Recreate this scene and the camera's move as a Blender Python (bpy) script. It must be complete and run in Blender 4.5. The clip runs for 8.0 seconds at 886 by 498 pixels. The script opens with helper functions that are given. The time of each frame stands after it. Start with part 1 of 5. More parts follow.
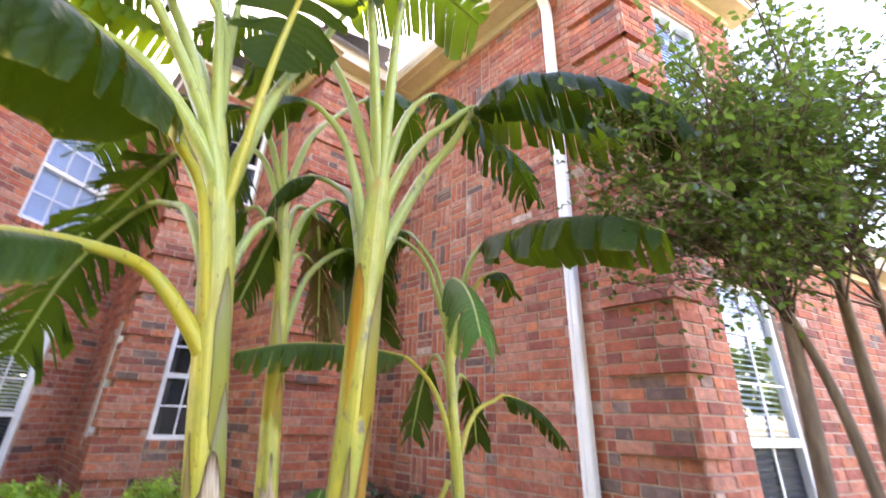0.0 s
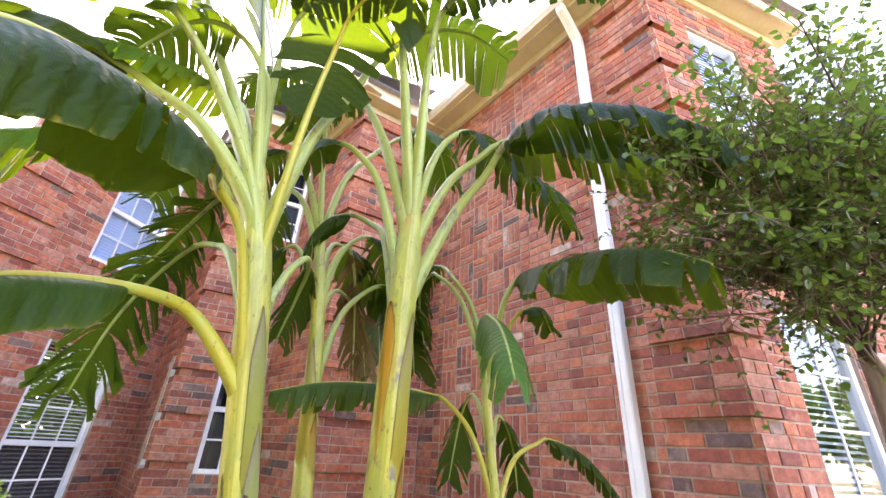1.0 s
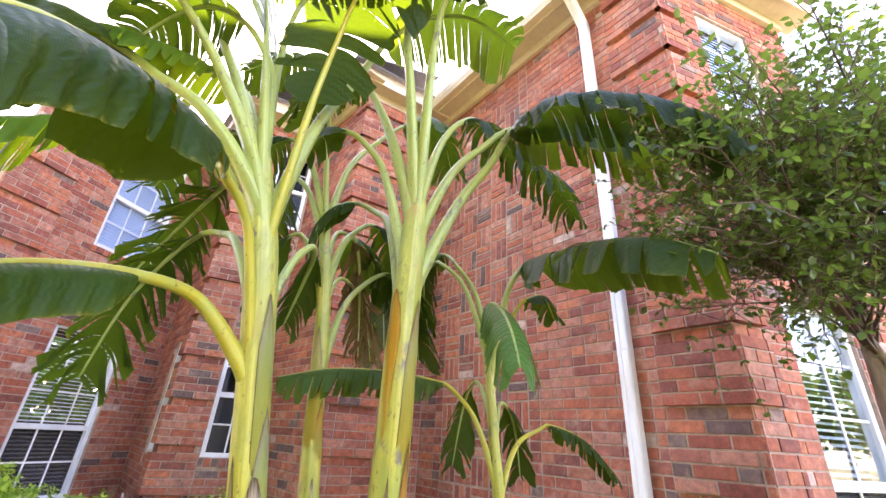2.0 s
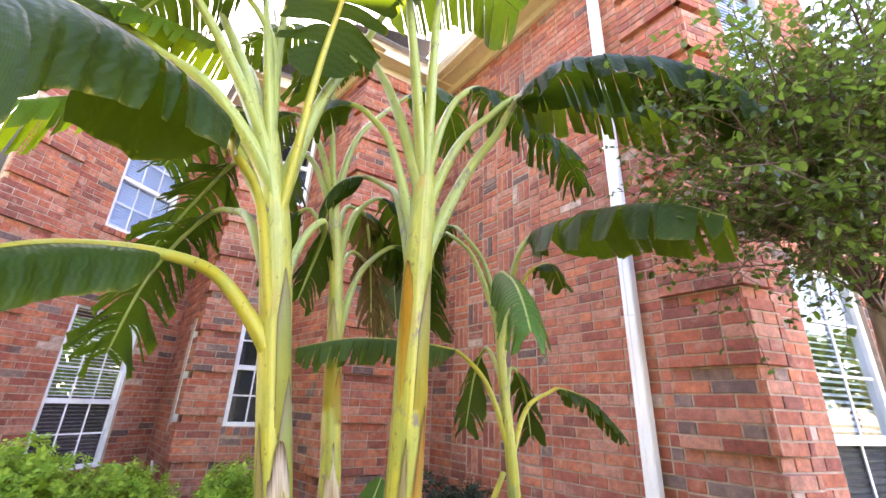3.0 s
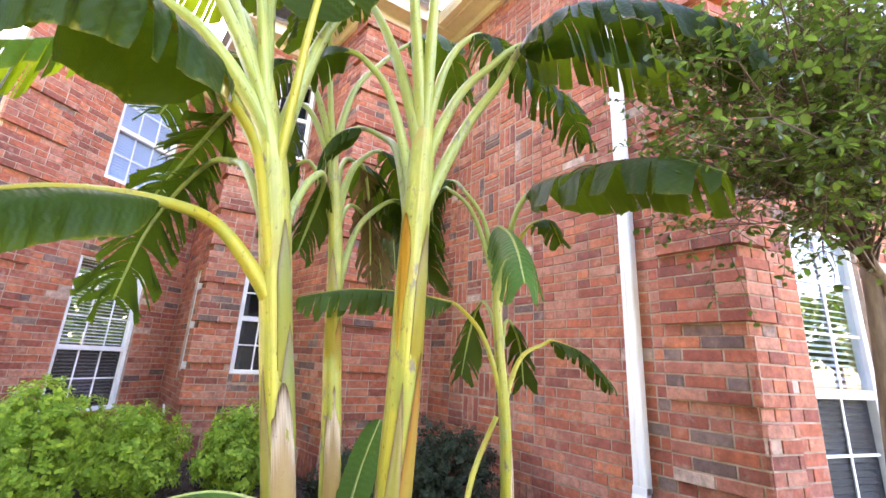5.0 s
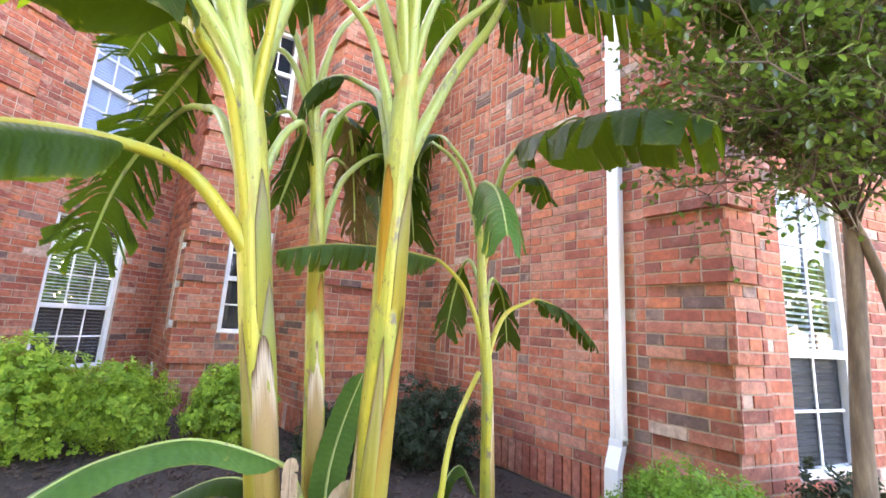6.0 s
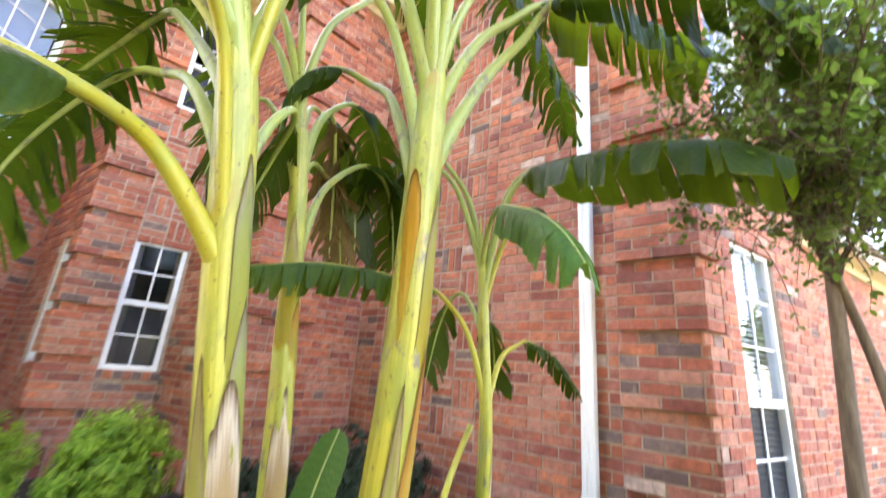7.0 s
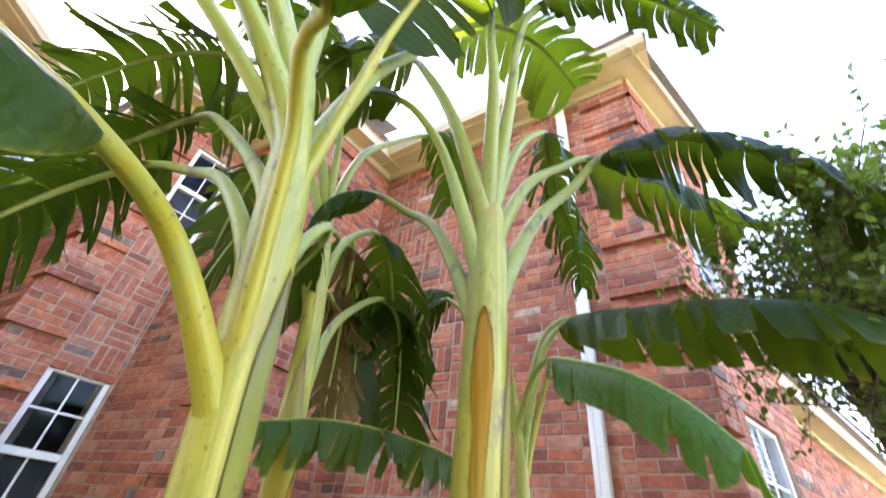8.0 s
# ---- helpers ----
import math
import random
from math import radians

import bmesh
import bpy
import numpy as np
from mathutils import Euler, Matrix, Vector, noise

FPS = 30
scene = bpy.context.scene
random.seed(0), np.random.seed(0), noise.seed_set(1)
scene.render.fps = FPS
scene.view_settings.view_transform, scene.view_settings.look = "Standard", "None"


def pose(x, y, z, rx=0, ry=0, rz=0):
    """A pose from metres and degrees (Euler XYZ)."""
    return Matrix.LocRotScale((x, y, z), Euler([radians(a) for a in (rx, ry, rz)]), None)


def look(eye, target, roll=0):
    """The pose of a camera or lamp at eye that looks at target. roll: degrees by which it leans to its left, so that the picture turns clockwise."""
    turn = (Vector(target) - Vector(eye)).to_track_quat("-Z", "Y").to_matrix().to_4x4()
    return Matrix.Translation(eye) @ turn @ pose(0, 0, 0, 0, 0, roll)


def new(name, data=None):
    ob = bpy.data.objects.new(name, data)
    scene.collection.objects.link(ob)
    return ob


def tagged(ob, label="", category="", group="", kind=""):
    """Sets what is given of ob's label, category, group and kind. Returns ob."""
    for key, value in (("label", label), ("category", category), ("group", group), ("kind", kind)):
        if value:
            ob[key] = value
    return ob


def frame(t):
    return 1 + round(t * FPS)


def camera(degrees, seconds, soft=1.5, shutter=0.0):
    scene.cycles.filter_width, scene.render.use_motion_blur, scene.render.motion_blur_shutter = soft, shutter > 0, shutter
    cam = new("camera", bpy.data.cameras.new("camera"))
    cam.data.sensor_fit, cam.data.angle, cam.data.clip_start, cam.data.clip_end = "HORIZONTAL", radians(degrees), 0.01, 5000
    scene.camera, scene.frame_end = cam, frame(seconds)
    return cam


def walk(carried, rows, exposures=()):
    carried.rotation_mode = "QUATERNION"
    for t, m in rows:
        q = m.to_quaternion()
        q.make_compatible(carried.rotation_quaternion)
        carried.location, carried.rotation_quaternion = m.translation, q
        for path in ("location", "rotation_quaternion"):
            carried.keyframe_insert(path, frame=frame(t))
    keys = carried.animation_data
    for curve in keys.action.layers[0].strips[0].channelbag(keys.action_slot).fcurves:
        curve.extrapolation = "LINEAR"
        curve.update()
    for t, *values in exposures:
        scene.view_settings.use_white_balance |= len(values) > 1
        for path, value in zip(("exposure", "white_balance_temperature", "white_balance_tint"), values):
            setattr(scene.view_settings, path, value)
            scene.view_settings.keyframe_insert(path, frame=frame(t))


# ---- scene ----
cam = camera(93.7, 8.0, 1.5, 0.5)
PATH = [
    (0, (-0.202, 1.053, 1.06), (1.065, 2.401, 1.821), 1.7),
    (0.5, (-0.199, 1.048, 1.093), (0.918, 2.444, 1.991), 1.6),
    (1, (-0.168, 1.045, 1.091), (0.91, 2.476, 1.98), 3.2),
    (2.5, (-0.196, 1.049, 1.086), (0.904, 2.523, 1.874), 3.2),
    (3, (-0.207, 1.04, 1.075), (0.896, 2.55, 1.787), 2.2),
    (3.5, (-0.211, 1.034, 1.07), (0.875, 2.574, 1.741), 1.8),
    (4, (-0.217, 1.024, 1.064), (0.868, 2.578, 1.702), 2.0),
    (4.5, (-0.216, 1.025, 1.056), (0.897, 2.579, 1.644), 2.5),
    (6, (-0.148, 1.041, 1.018), (1.057, 2.596, 1.381), 3.4),
    (6.5, (-0.203, 1.228, 0.98), (1.093, 2.718, 1.297), 3.7),
    (7, (-0.232, 1.502, 1.008), (1.224, 2.75, 1.576), 4.7),
    (7.5, (-0.19, 1.731, 1.024), (1.197, 2.807, 1.983), 5.9),
    (8, (-0.234, 1.893, 1.076), (1.066, 2.828, 2.275), 7.1),
]
walk(cam, [(t, look(eye, target, roll)) for t, eye, target, roll in PATH], exposures=[(0.0, 3.85, 7500, 35), (4.5, 4.13, 7600, 34), (6.0, 4.25, 7500, 30), (7.0, 4.18, 7900, 27), (8.0, 3.8, 7200, 28)])

# ---- light ----
world = bpy.data.worlds.new("world")
scene.world = world
world.use_nodes = True
_bg = world.node_tree.nodes["Background"]
_sky = world.node_tree.nodes.new("ShaderNodeTexSky")
_sky.sky_type = "NISHITA"
_sky.sun_disc = False
_sky.sun_elevation, _sky.sun_rotation = radians(38.3), radians(11.0)
_sky.air_density, _sky.dust_density = 1.0, 0.9
world.node_tree.links.new(_sky.outputs[0], _bg.inputs[0])
_bg.inputs[1].default_value = 0.15
sun = new("sun", bpy.data.lights.new("sun", "SUN"))
sun.data.energy, sun.data.angle, sun.data.color = 4.5, radians(0.55), (1.0, 0.94, 0.82)
sun.matrix_world = look((0.15 * 20, 0.77 * 20, 0.62 * 20), (0, 0, 0))


# ---- materials ----
def mat(name, rough=0.6):
    m = bpy.data.materials.new(name)
    m.use_nodes = True
    nt = m.node_tree
    p = nt.nodes["Principled BSDF"]
    p.inputs["Roughness"].default_value = rough
    return m, nt, p


def node(nt, kind, **vals):
    n = nt.nodes.new(kind)
    for k, v in vals.items():
        n.inputs[k.replace("_", " ")].default_value = v
    return n


def ramp(nt, fac, stops, constant=False):
    r = nt.nodes.new("ShaderNodeValToRGB")
    if constant:
        r.color_ramp.interpolation = "CONSTANT"
    els = r.color_ramp.elements
    while len(els) < len(stops):
        els.new(0.5)
    for e, (pos, col) in zip(els, stops):
        e.position, e.color = pos, (*col, 1)
    nt.links.new(fac, r.inputs[0])
    return r.outputs[0]


def mixc(nt, fac, a, b, mode="MIX"):
    m = nt.nodes.new("ShaderNodeMix")
    m.data_type, m.blend_type = "RGBA", mode
    for sock, v in ((m.inputs[0], fac), (m.inputs[6], a), (m.inputs[7], b)):
        if isinstance(v, (int, float)):
            sock.default_value = v
        elif isinstance(v, tuple):
            sock.default_value = (*v, 1)
        else:
            nt.links.new(v, sock)
    return m.outputs[2]


def noise_of(nt, scale, detail=4, coord="Object", stretch=None, rough=0.6):
    tc = nt.nodes.new("ShaderNodeTexCoord")
    src = tc.outputs[coord]
    if coord == "World":
        src = None
    n = node(nt, "ShaderNodeTexNoise", Scale=scale, Detail=detail, Roughness=rough)
    if stretch:
        mp = nt.nodes.new("ShaderNodeMapping")
        mp.inputs["Scale"].default_value = stretch
        nt.links.new(src, mp.inputs[0])
        src = mp.outputs[0]
    nt.links.new(src, n.inputs["Vector"])
    return n.outputs[0]


def world_noise(nt, scale, detail=4, stretch=None):
    g = nt.nodes.new("ShaderNodeNewGeometry")
    src = g.outputs["Position"]
    n = node(nt, "ShaderNodeTexNoise", Scale=scale, Detail=detail, Roughness=0.65)
    if stretch:
        mp = nt.nodes.new("ShaderNodeMapping")
        mp.inputs["Scale"].default_value = stretch
        nt.links.new(src, mp.inputs[0])
        src = mp.outputs[0]
    nt.links.new(src, n.inputs["Vector"])
    return n.outputs[0]


def bump(nt, p, height, strength=0.3, dist=0.004):
    b = node(nt, "ShaderNodeBump", Strength=strength, Distance=dist)
    nt.links.new(height, b.inputs["Height"])
    nt.links.new(b.outputs[0], p.inputs["Normal"])


BRICK_TONES = [(0.0, (0.42, 0.118, 0.068)), (0.11, (0.49, 0.18, 0.11)), (0.23, (0.45, 0.125, 0.064)), (0.35, (0.52, 0.225, 0.155)),
               (0.46, (0.33, 0.09, 0.06)), (0.57, (0.54, 0.172, 0.086)), (0.68, (0.41, 0.145, 0.10)), (0.78, (0.27, 0.082, 0.058)),
               (0.85, (0.47, 0.15, 0.088)), (0.93, (0.15, 0.09, 0.08)), (0.96, (0.23, 0.15, 0.13)), (0.983, (0.56, 0.40, 0.33))]


def brick_material(name, per_object):
    m, nt, p = mat(name, 0.85)
    if per_object:
        rnd = nt.nodes.new("ShaderNodeObjectInfo").outputs["Random"]
    else:
        rnd = nt.nodes.new("ShaderNodeNewGeometry").outputs["Random Per Island"]
    base = ramp(nt, rnd, BRICK_TONES, True)
    fine = world_noise(nt, 120, 6)
    mid = world_noise(nt, 22, 5)
    c = mixc(nt, 0.75, base, ramp(nt, mid, [(0.3, (0.40, 0.38, 0.38)), (0.7, (1.38, 1.33, 1.28))]), "MULTIPLY")
    c = mixc(nt, 0.7, c, ramp(nt, world_noise(nt, 2.2, 5), [(0.32, (0.68, 0.66, 0.66)), (0.68, (1.22, 1.2, 1.2))]), "MULTIPLY")
    c = mixc(nt, 0.5, c, ramp(nt, fine, [(0.3, (0.6, 0.6, 0.6)), (0.7, (1.2, 1.2, 1.2))]), "MULTIPLY")
    # pale mortar smears left on the faces
    smear = ramp(nt, world_noise(nt, 9, 7), [(0.55, (0, 0, 0)), (0.72, (0.6, 0.6, 0.6))])
    c = mixc(nt, smear, c, (0.52, 0.33, 0.25))
    nt.links.new(c, p.inputs["Base Color"])
    bump(nt, p, fine, 0.6, 0.003)
    return m


BRICK = brick_material("fired_brick", True)
BRICK_FAR = brick_material("fired_brick_rest", False)


def simple(name, stops, scale, rough=0.7, bumpy=0.3, detail=5, stretch=None, dist=0.004):
    m, nt, p = mat(name, rough)
    f = world_noise(nt, scale, detail, stretch)
    c = ramp(nt, f, stops)
    big = world_noise(nt, scale / 9, 3)
    c = mixc(nt, 0.4, c, ramp(nt, big, [(0.3, (0.7, 0.7, 0.7)), (0.7, (1.2, 1.2, 1.2))]), "MULTIPLY")
    nt.links.new(c, p.inputs["Base Color"])
    bump(nt, p, f, bumpy, dist)
    return m


MORTAR = simple("mortar", [(0.3, (0.27, 0.18, 0.13)), (0.7, (0.52, 0.385, 0.30))], 14, 0.95, 0.5)
TRIM = simple("beige_trim_paint", [(0.3, (0.56, 0.47, 0.33)), (0.7, (0.64, 0.55, 0.40))], 18, 0.5, 0.1)
WHITE = simple("white_vinyl", [(0.3, (0.74, 0.74, 0.73)), (0.7, (0.83, 0.83, 0.82))], 14, 0.35, 0.05)
PIPE = simple("white_enamelled_metal", [(0.25, (0.68, 0.67, 0.64)), (0.7, (0.84, 0.84, 0.82))], 9, 0.4, 0.08, 5, (1, 1, 0.25))
SHINGLE = simple("grey_shingle", [(0.3, (0.06, 0.055, 0.05)), (0.7, (0.16, 0.14, 0.13))], 40, 0.9, 0.6)
# blue of the sky in the upper panes, put into the slat colour
BLIND_SKY_TINT = simple("sky_tinted_blind_slat", [(0.3, (0.40, 0.53, 0.74)), (0.7, (0.48, 0.61, 0.82))], 20, 0.5, 0.05)
BLIND = simple("white_blind_slat", [(0.3, (0.76, 0.77, 0.80)), (0.7, (0.84, 0.85, 0.88))], 20, 0.5, 0.05)
MULCH = simple("dark_bark_mulch", [(0.25, (0.018, 0.012, 0.009)), (0.6, (0.06, 0.04, 0.03)), (0.8, (0.13, 0.085, 0.06))], 45, 0.95, 1.0, 8, None, 0.02)
CHIP = simple("bark_chip", [(0.3, (0.022, 0.014, 0.010)), (0.7, (0.11, 0.07, 0.05))], 30, 0.95, 0.6)
BARK = simple("smooth_tan_bark", [(0.3, (0.085, 0.055, 0.04)), (0.55, (0.17, 0.12, 0.085)), (0.75, (0.28, 0.215, 0.16))], 14, 0.8, 0.5, 6, (2, 2, 0.35))
TWIG = simple("reddish_twig", [(0.3, (0.06, 0.035, 0.022)), (0.7, (0.14, 0.08, 0.05))], 40, 0.7)
# the shade of an unlit room, put into a near-black colour
ROOM = simple("room_shade_colour", [(0.3, (0.035, 0.030, 0.026)), (0.7, (0.06, 0.052, 0.045))], 6, 0.9)
GALV = simple("grey_pvc", [(0.3, (0.5, 0.5, 0.48)), (0.7, (0.6, 0.6, 0.58))], 30, 0.5)


def glass_material(name, tint, share):
    """Coated pane: a clear mirror image over a clear view through."""
    m, nt, p = mat(name, 0.0)
    clear = nt.nodes.new("ShaderNodeBsdfTransparent")
    clear.inputs[0].default_value = (*tint, 1)
    mirror = nt.nodes.new("ShaderNodeBsdfGlossy")
    mirror.inputs["Color"].default_value = (0.92, 0.96, 1.0, 1)
    mirror.inputs["Roughness"].default_value = 0.02
    ms = nt.nodes.new("ShaderNodeMixShader")
    ms.inputs[0].default_value = share
    nt.links.new(clear.outputs[0], ms.inputs[1])
    nt.links.new(mirror.outputs[0], ms.inputs[2])
    nt.links.new(ms.outputs[0], nt.nodes["Material Output"].inputs[0])
    nt.nodes.remove(p)
    return m


GLASS = glass_material("window_glass", (0.95, 0.97, 0.99), 0.004)
GLASS_COATED = glass_material("coated_window_glass", (0.92, 0.95, 0.97), 0.12)
GLASS_HALF = glass_material("lightly_coated_glass", (0.93, 0.96, 0.98), 0.06)


def screen_material():
    """Fine dark insect screen: part clear, part dark wire."""
    m, nt, p = mat("insect_screen", 0.7)
    p.inputs["Base Color"].default_value = (0.02, 0.02, 0.022, 1)
    clear = nt.nodes.new("ShaderNodeBsdfTransparent")
    ms = nt.nodes.new("ShaderNodeMixShader")
    ms.inputs[0].default_value = 0.55
    nt.links.new(clear.outputs[0], ms.inputs[1])
    nt.links.new(p.outputs[0], ms.inputs[2])
    nt.links.new(ms.outputs[0], nt.nodes["Material Output"].inputs[0])
    return m


SCREEN = screen_material()


def foliage(name, dark, mid, light, through_col, fac=0.4, rough=0.38, veins=0.0, per_object=False, gloss=0.13):
    """A leaf: sheen on the face, light through the blade, veins across it."""
    m, nt, p = mat(name, rough)
    if per_object:
        rnd = nt.nodes.new("ShaderNodeObjectInfo").outputs["Random"]
    else:
        rnd = nt.nodes.new("ShaderNodeNewGeometry").outputs["Random Per Island"]
    c = ramp(nt, rnd, [(0.0, dark), (0.5, mid), (1.0, light)])
    patch = world_noise(nt, 7, 4)
    c = mixc(nt, 0.5, c, ramp(nt, patch, [(0.3, (0.65, 0.7, 0.7)), (0.72, (1.3, 1.2, 1.0))]), "MULTIPLY")
    t = mixc(nt, 0.35, through_col, ramp(nt, patch, [(0.3, (0.6, 0.7, 0.6)), (0.7, (1.2, 1.1, 1.0))]), "MULTIPLY")
    if veins:
        uv = nt.nodes.new("ShaderNodeUVMap")
        w = nt.nodes.new("ShaderNodeTexWave")
        w.bands_direction = "X"
        w.inputs["Scale"].default_value = veins
        w.inputs["Distortion"].default_value = 4.0
        w.inputs["Detail"].default_value = 2
        nt.links.new(uv.outputs[0], w.inputs["Vector"])
        lines = ramp(nt, w.outputs["Fac"], [(0.2, (0.80, 0.82, 0.80)), (0.9, (1.10, 1.08, 1.05))])
        c = mixc(nt, 0.40, c, lines, "MULTIPLY")
        t = mixc(nt, 0.8, t, lines, "MULTIPLY")
        # scorched margin and yellowing spots
        sep = nt.nodes.new("ShaderNodeSeparateXYZ")
        nt.links.new(uv.outputs[0], sep.inputs[0])
        edge = nt.nodes.new("ShaderNodeMath")
        edge.operation = "MULTIPLY_ADD"
        nt.links.new(world_noise(nt, 30, 3), edge.inputs[0])
        edge.inputs[1].default_value = 0.22
        far_out = nt.nodes.new("ShaderNodeMath")
        far_out.operation = "MULTIPLY"
        far_out.inputs[1].default_value = 0.8
        nt.links.new(sep.outputs[1], far_out.inputs[0])
        nt.links.new(far_out.outputs[0], edge.inputs[2])
        burnt = ramp(nt, edge.outputs[0], [(0.885, (0, 0, 0)), (0.95, (0.75, 0.75, 0.75))])
        c = mixc(nt, burnt, c, (0.26, 0.20, 0.03))
        spots = ramp(nt, world_noise(nt, 11, 4), [(0.70, (0, 0, 0)), (0.78, (0.6, 0.6, 0.6))])
        c = mixc(nt, spots, c, (0.30, 0.30, 0.03))
        # broad corrugation between the side veins, as relief and as painted shading
        w2 = nt.nodes.new("ShaderNodeTexWave")
        w2.bands_direction = "X"
        w2.inputs["Scale"].default_value = veins * 0.15
        w2.inputs["Distortion"].default_value = 6.0
        w2.inputs["Detail"].default_value = 3
        nt.links.new(uv.outputs[0], w2.inputs["Vector"])
        bump(nt, p, w2.outputs["Fac"], 0.25, 0.008)
        # shade and sheen of the folds, put into the colour along the same wave
        c = mixc(nt, 0.28, c, ramp(nt, w2.outputs["Fac"], [(0.15, (0.62, 0.66, 0.7)), (0.85, (1.2, 1.15, 1.0))]), "MULTIPLY")
    p.inputs["Specular IOR Level"].default_value = gloss
    nt.links.new(c, p.inputs["Base Color"])
    tr = nt.nodes.new("ShaderNodeBsdfTranslucent")
    nt.links.new(t, tr.inputs[0])
    ms = nt.nodes.new("ShaderNodeMixShader")
    ms.inputs[0].default_value = fac
    nt.links.new(p.outputs[0], ms.inputs[1])
    nt.links.new(tr.outputs[0], ms.inputs[2])
    nt.links.new(ms.outputs[0], nt.nodes["Material Output"].inputs[0])
    return m


# Blade greens step from shaded to half lit to backlit, light put in colour.
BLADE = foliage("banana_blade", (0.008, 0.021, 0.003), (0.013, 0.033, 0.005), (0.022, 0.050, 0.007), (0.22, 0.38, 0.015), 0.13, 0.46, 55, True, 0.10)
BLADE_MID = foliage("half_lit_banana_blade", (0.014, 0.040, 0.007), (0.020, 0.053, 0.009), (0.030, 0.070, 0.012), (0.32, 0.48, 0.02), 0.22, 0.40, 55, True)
BLADE_BACKLIT = foliage("backlit_banana_blade", (0.04, 0.10, 0.015), (0.05, 0.13, 0.018), (0.07, 0.16, 0.022), (0.40, 0.56, 0.015), 0.38, 0.4, 55, True)
BLADE_PALE = foliage("young_banana_blade", (0.038, 0.105, 0.022), (0.05, 0.13, 0.028), (0.065, 0.15, 0.035), (0.24, 0.42, 0.04), 0.2, 0.36, 50, True)
BLADE_DRY = foliage("withered_banana_blade", (0.045, 0.035, 0.014), (0.11, 0.075, 0.03), (0.22, 0.16, 0.07), (0.20, 0.12, 0.03), 0.2, 0.7, 40, True)
LEAF_MYRTLE = foliage("myrtle_leaf", (0.018, 0.042, 0.011), (0.038, 0.078, 0.016), (0.09, 0.14, 0.026), (0.25, 0.40, 0.05), 0.34, 0.28, gloss=0.4)
LEAF_SHRUB = foliage("bright_shrub_leaf", (0.08, 0.19, 0.03), (0.20, 0.36, 0.05), (0.44, 0.58, 0.09), (0.44, 0.62, 0.06), 0.38, 0.4)
LEAF_BOX = foliage("box_leaf", (0.0562, 0.15, 0.025), (0.112, 0.25, 0.0375), (0.2, 0.375, 0.0562), (0.35, 0.562, 0.0625), 0.35, 0.35)
LEAF_DARK = foliage("dark_shrub_leaf", (0.016, 0.03, 0.018), (0.028, 0.045, 0.028), (0.05, 0.07, 0.045), (0.08, 0.12, 0.05), 0.2, 0.45)
LEAF_FAR = foliage("far_leaf", (0.04, 0.08, 0.02), (0.08, 0.14, 0.03), (0.14, 0.20, 0.05), (0.2, 0.3, 0.05), 0.3, 0.6)
PETAL = foliage("coral_petal", (0.55, 0.10, 0.07), (0.62, 0.16, 0.10), (0.7, 0.3, 0.2), (0.7, 0.25, 0.15), 0.3, 0.5)


def stem_material(name, low, mid, high, streak, blotch, olive=(0.24, 0.29, 0.06), brown=(0.42, 0.30, 0.09)):
    """Fleshy banana stem: long streaks, dark bruises and a waxy bloom."""
    m, nt, p = mat(name, 0.42)
    uv = nt.nodes.new("ShaderNodeUVMap")
    mp = nt.nodes.new("ShaderNodeMapping")
    mp.inputs["Scale"].default_value = (9, 1.1, 1)
    nt.links.new(uv.outputs[0], mp.inputs[0])
    n1 = node(nt, "ShaderNodeTexNoise", Scale=3.0, Detail=6, Roughness=0.65)
    nt.links.new(mp.outputs[0], n1.inputs["Vector"])
    sep = nt.nodes.new("ShaderNodeSeparateXYZ")
    nt.links.new(uv.outputs[0], sep.inputs[0])
    c = ramp(nt, sep.outputs[1], [(0.0, low), (0.45, mid), (1.0, high)])
    c = mixc(nt, ramp(nt, n1.outputs[0], [(0.42, (0, 0, 0)), (0.62, (0.85, 0.85, 0.85))]), c, streak)
    pt = world_noise(nt, 6, 5, (1.6, 1.6, 0.5))
    c = mixc(nt, ramp(nt, pt, [(0.46, (0, 0, 0)), (0.60, (0.8, 0.8, 0.8))]), c, olive)
    c = mixc(nt, ramp(nt, world_noise(nt, 4, 5, (2, 2, 0.6)), [(0.58, (0, 0, 0)), (0.68, (0.7, 0.7, 0.7))]), c, brown)
    bl = world_noise(nt, 13, 6, (1, 1, 0.55))
    c = mixc(nt, ramp(nt, bl, [(0.59, (0, 0, 0)), (0.66, (blotch, blotch, blotch))]), c, (0.14, 0.11, 0.095))
    fl = world_noise(nt, 65, 4, (1, 1, 0.5))
    c = mixc(nt, ramp(nt, fl, [(0.62, (0, 0, 0)), (0.67, (0.75, 0.75, 0.75))]), c, (0.14, 0.09, 0.03))
    nt.links.new(c, p.inputs["Base Color"])
    p.inputs["Subsurface Weight"].default_value = 0.12
    p.inputs["Subsurface Radius"].default_value = (0.02, 0.02, 0.005)
    bump(nt, p, n1.outputs[0], 0.35, 0.004)
    return m


STEM = stem_material("yellow_green_stem", (0.479, 0.342, 0.0228), (0.479, 0.433, 0.057), (0.399, 0.433, 0.137), (0.285, 0.274, 0.0342), 0.9, (0.251, 0.285, 0.0513), (0.388, 0.251, 0.057))
PETIOLE = stem_material("green_petiole", (0.388, 0.41, 0.114), (0.319, 0.376, 0.103), (0.251, 0.331, 0.0684), (0.217, 0.285, 0.057), 0.75, (0.274, 0.342, 0.103), (0.342, 0.353, 0.114))
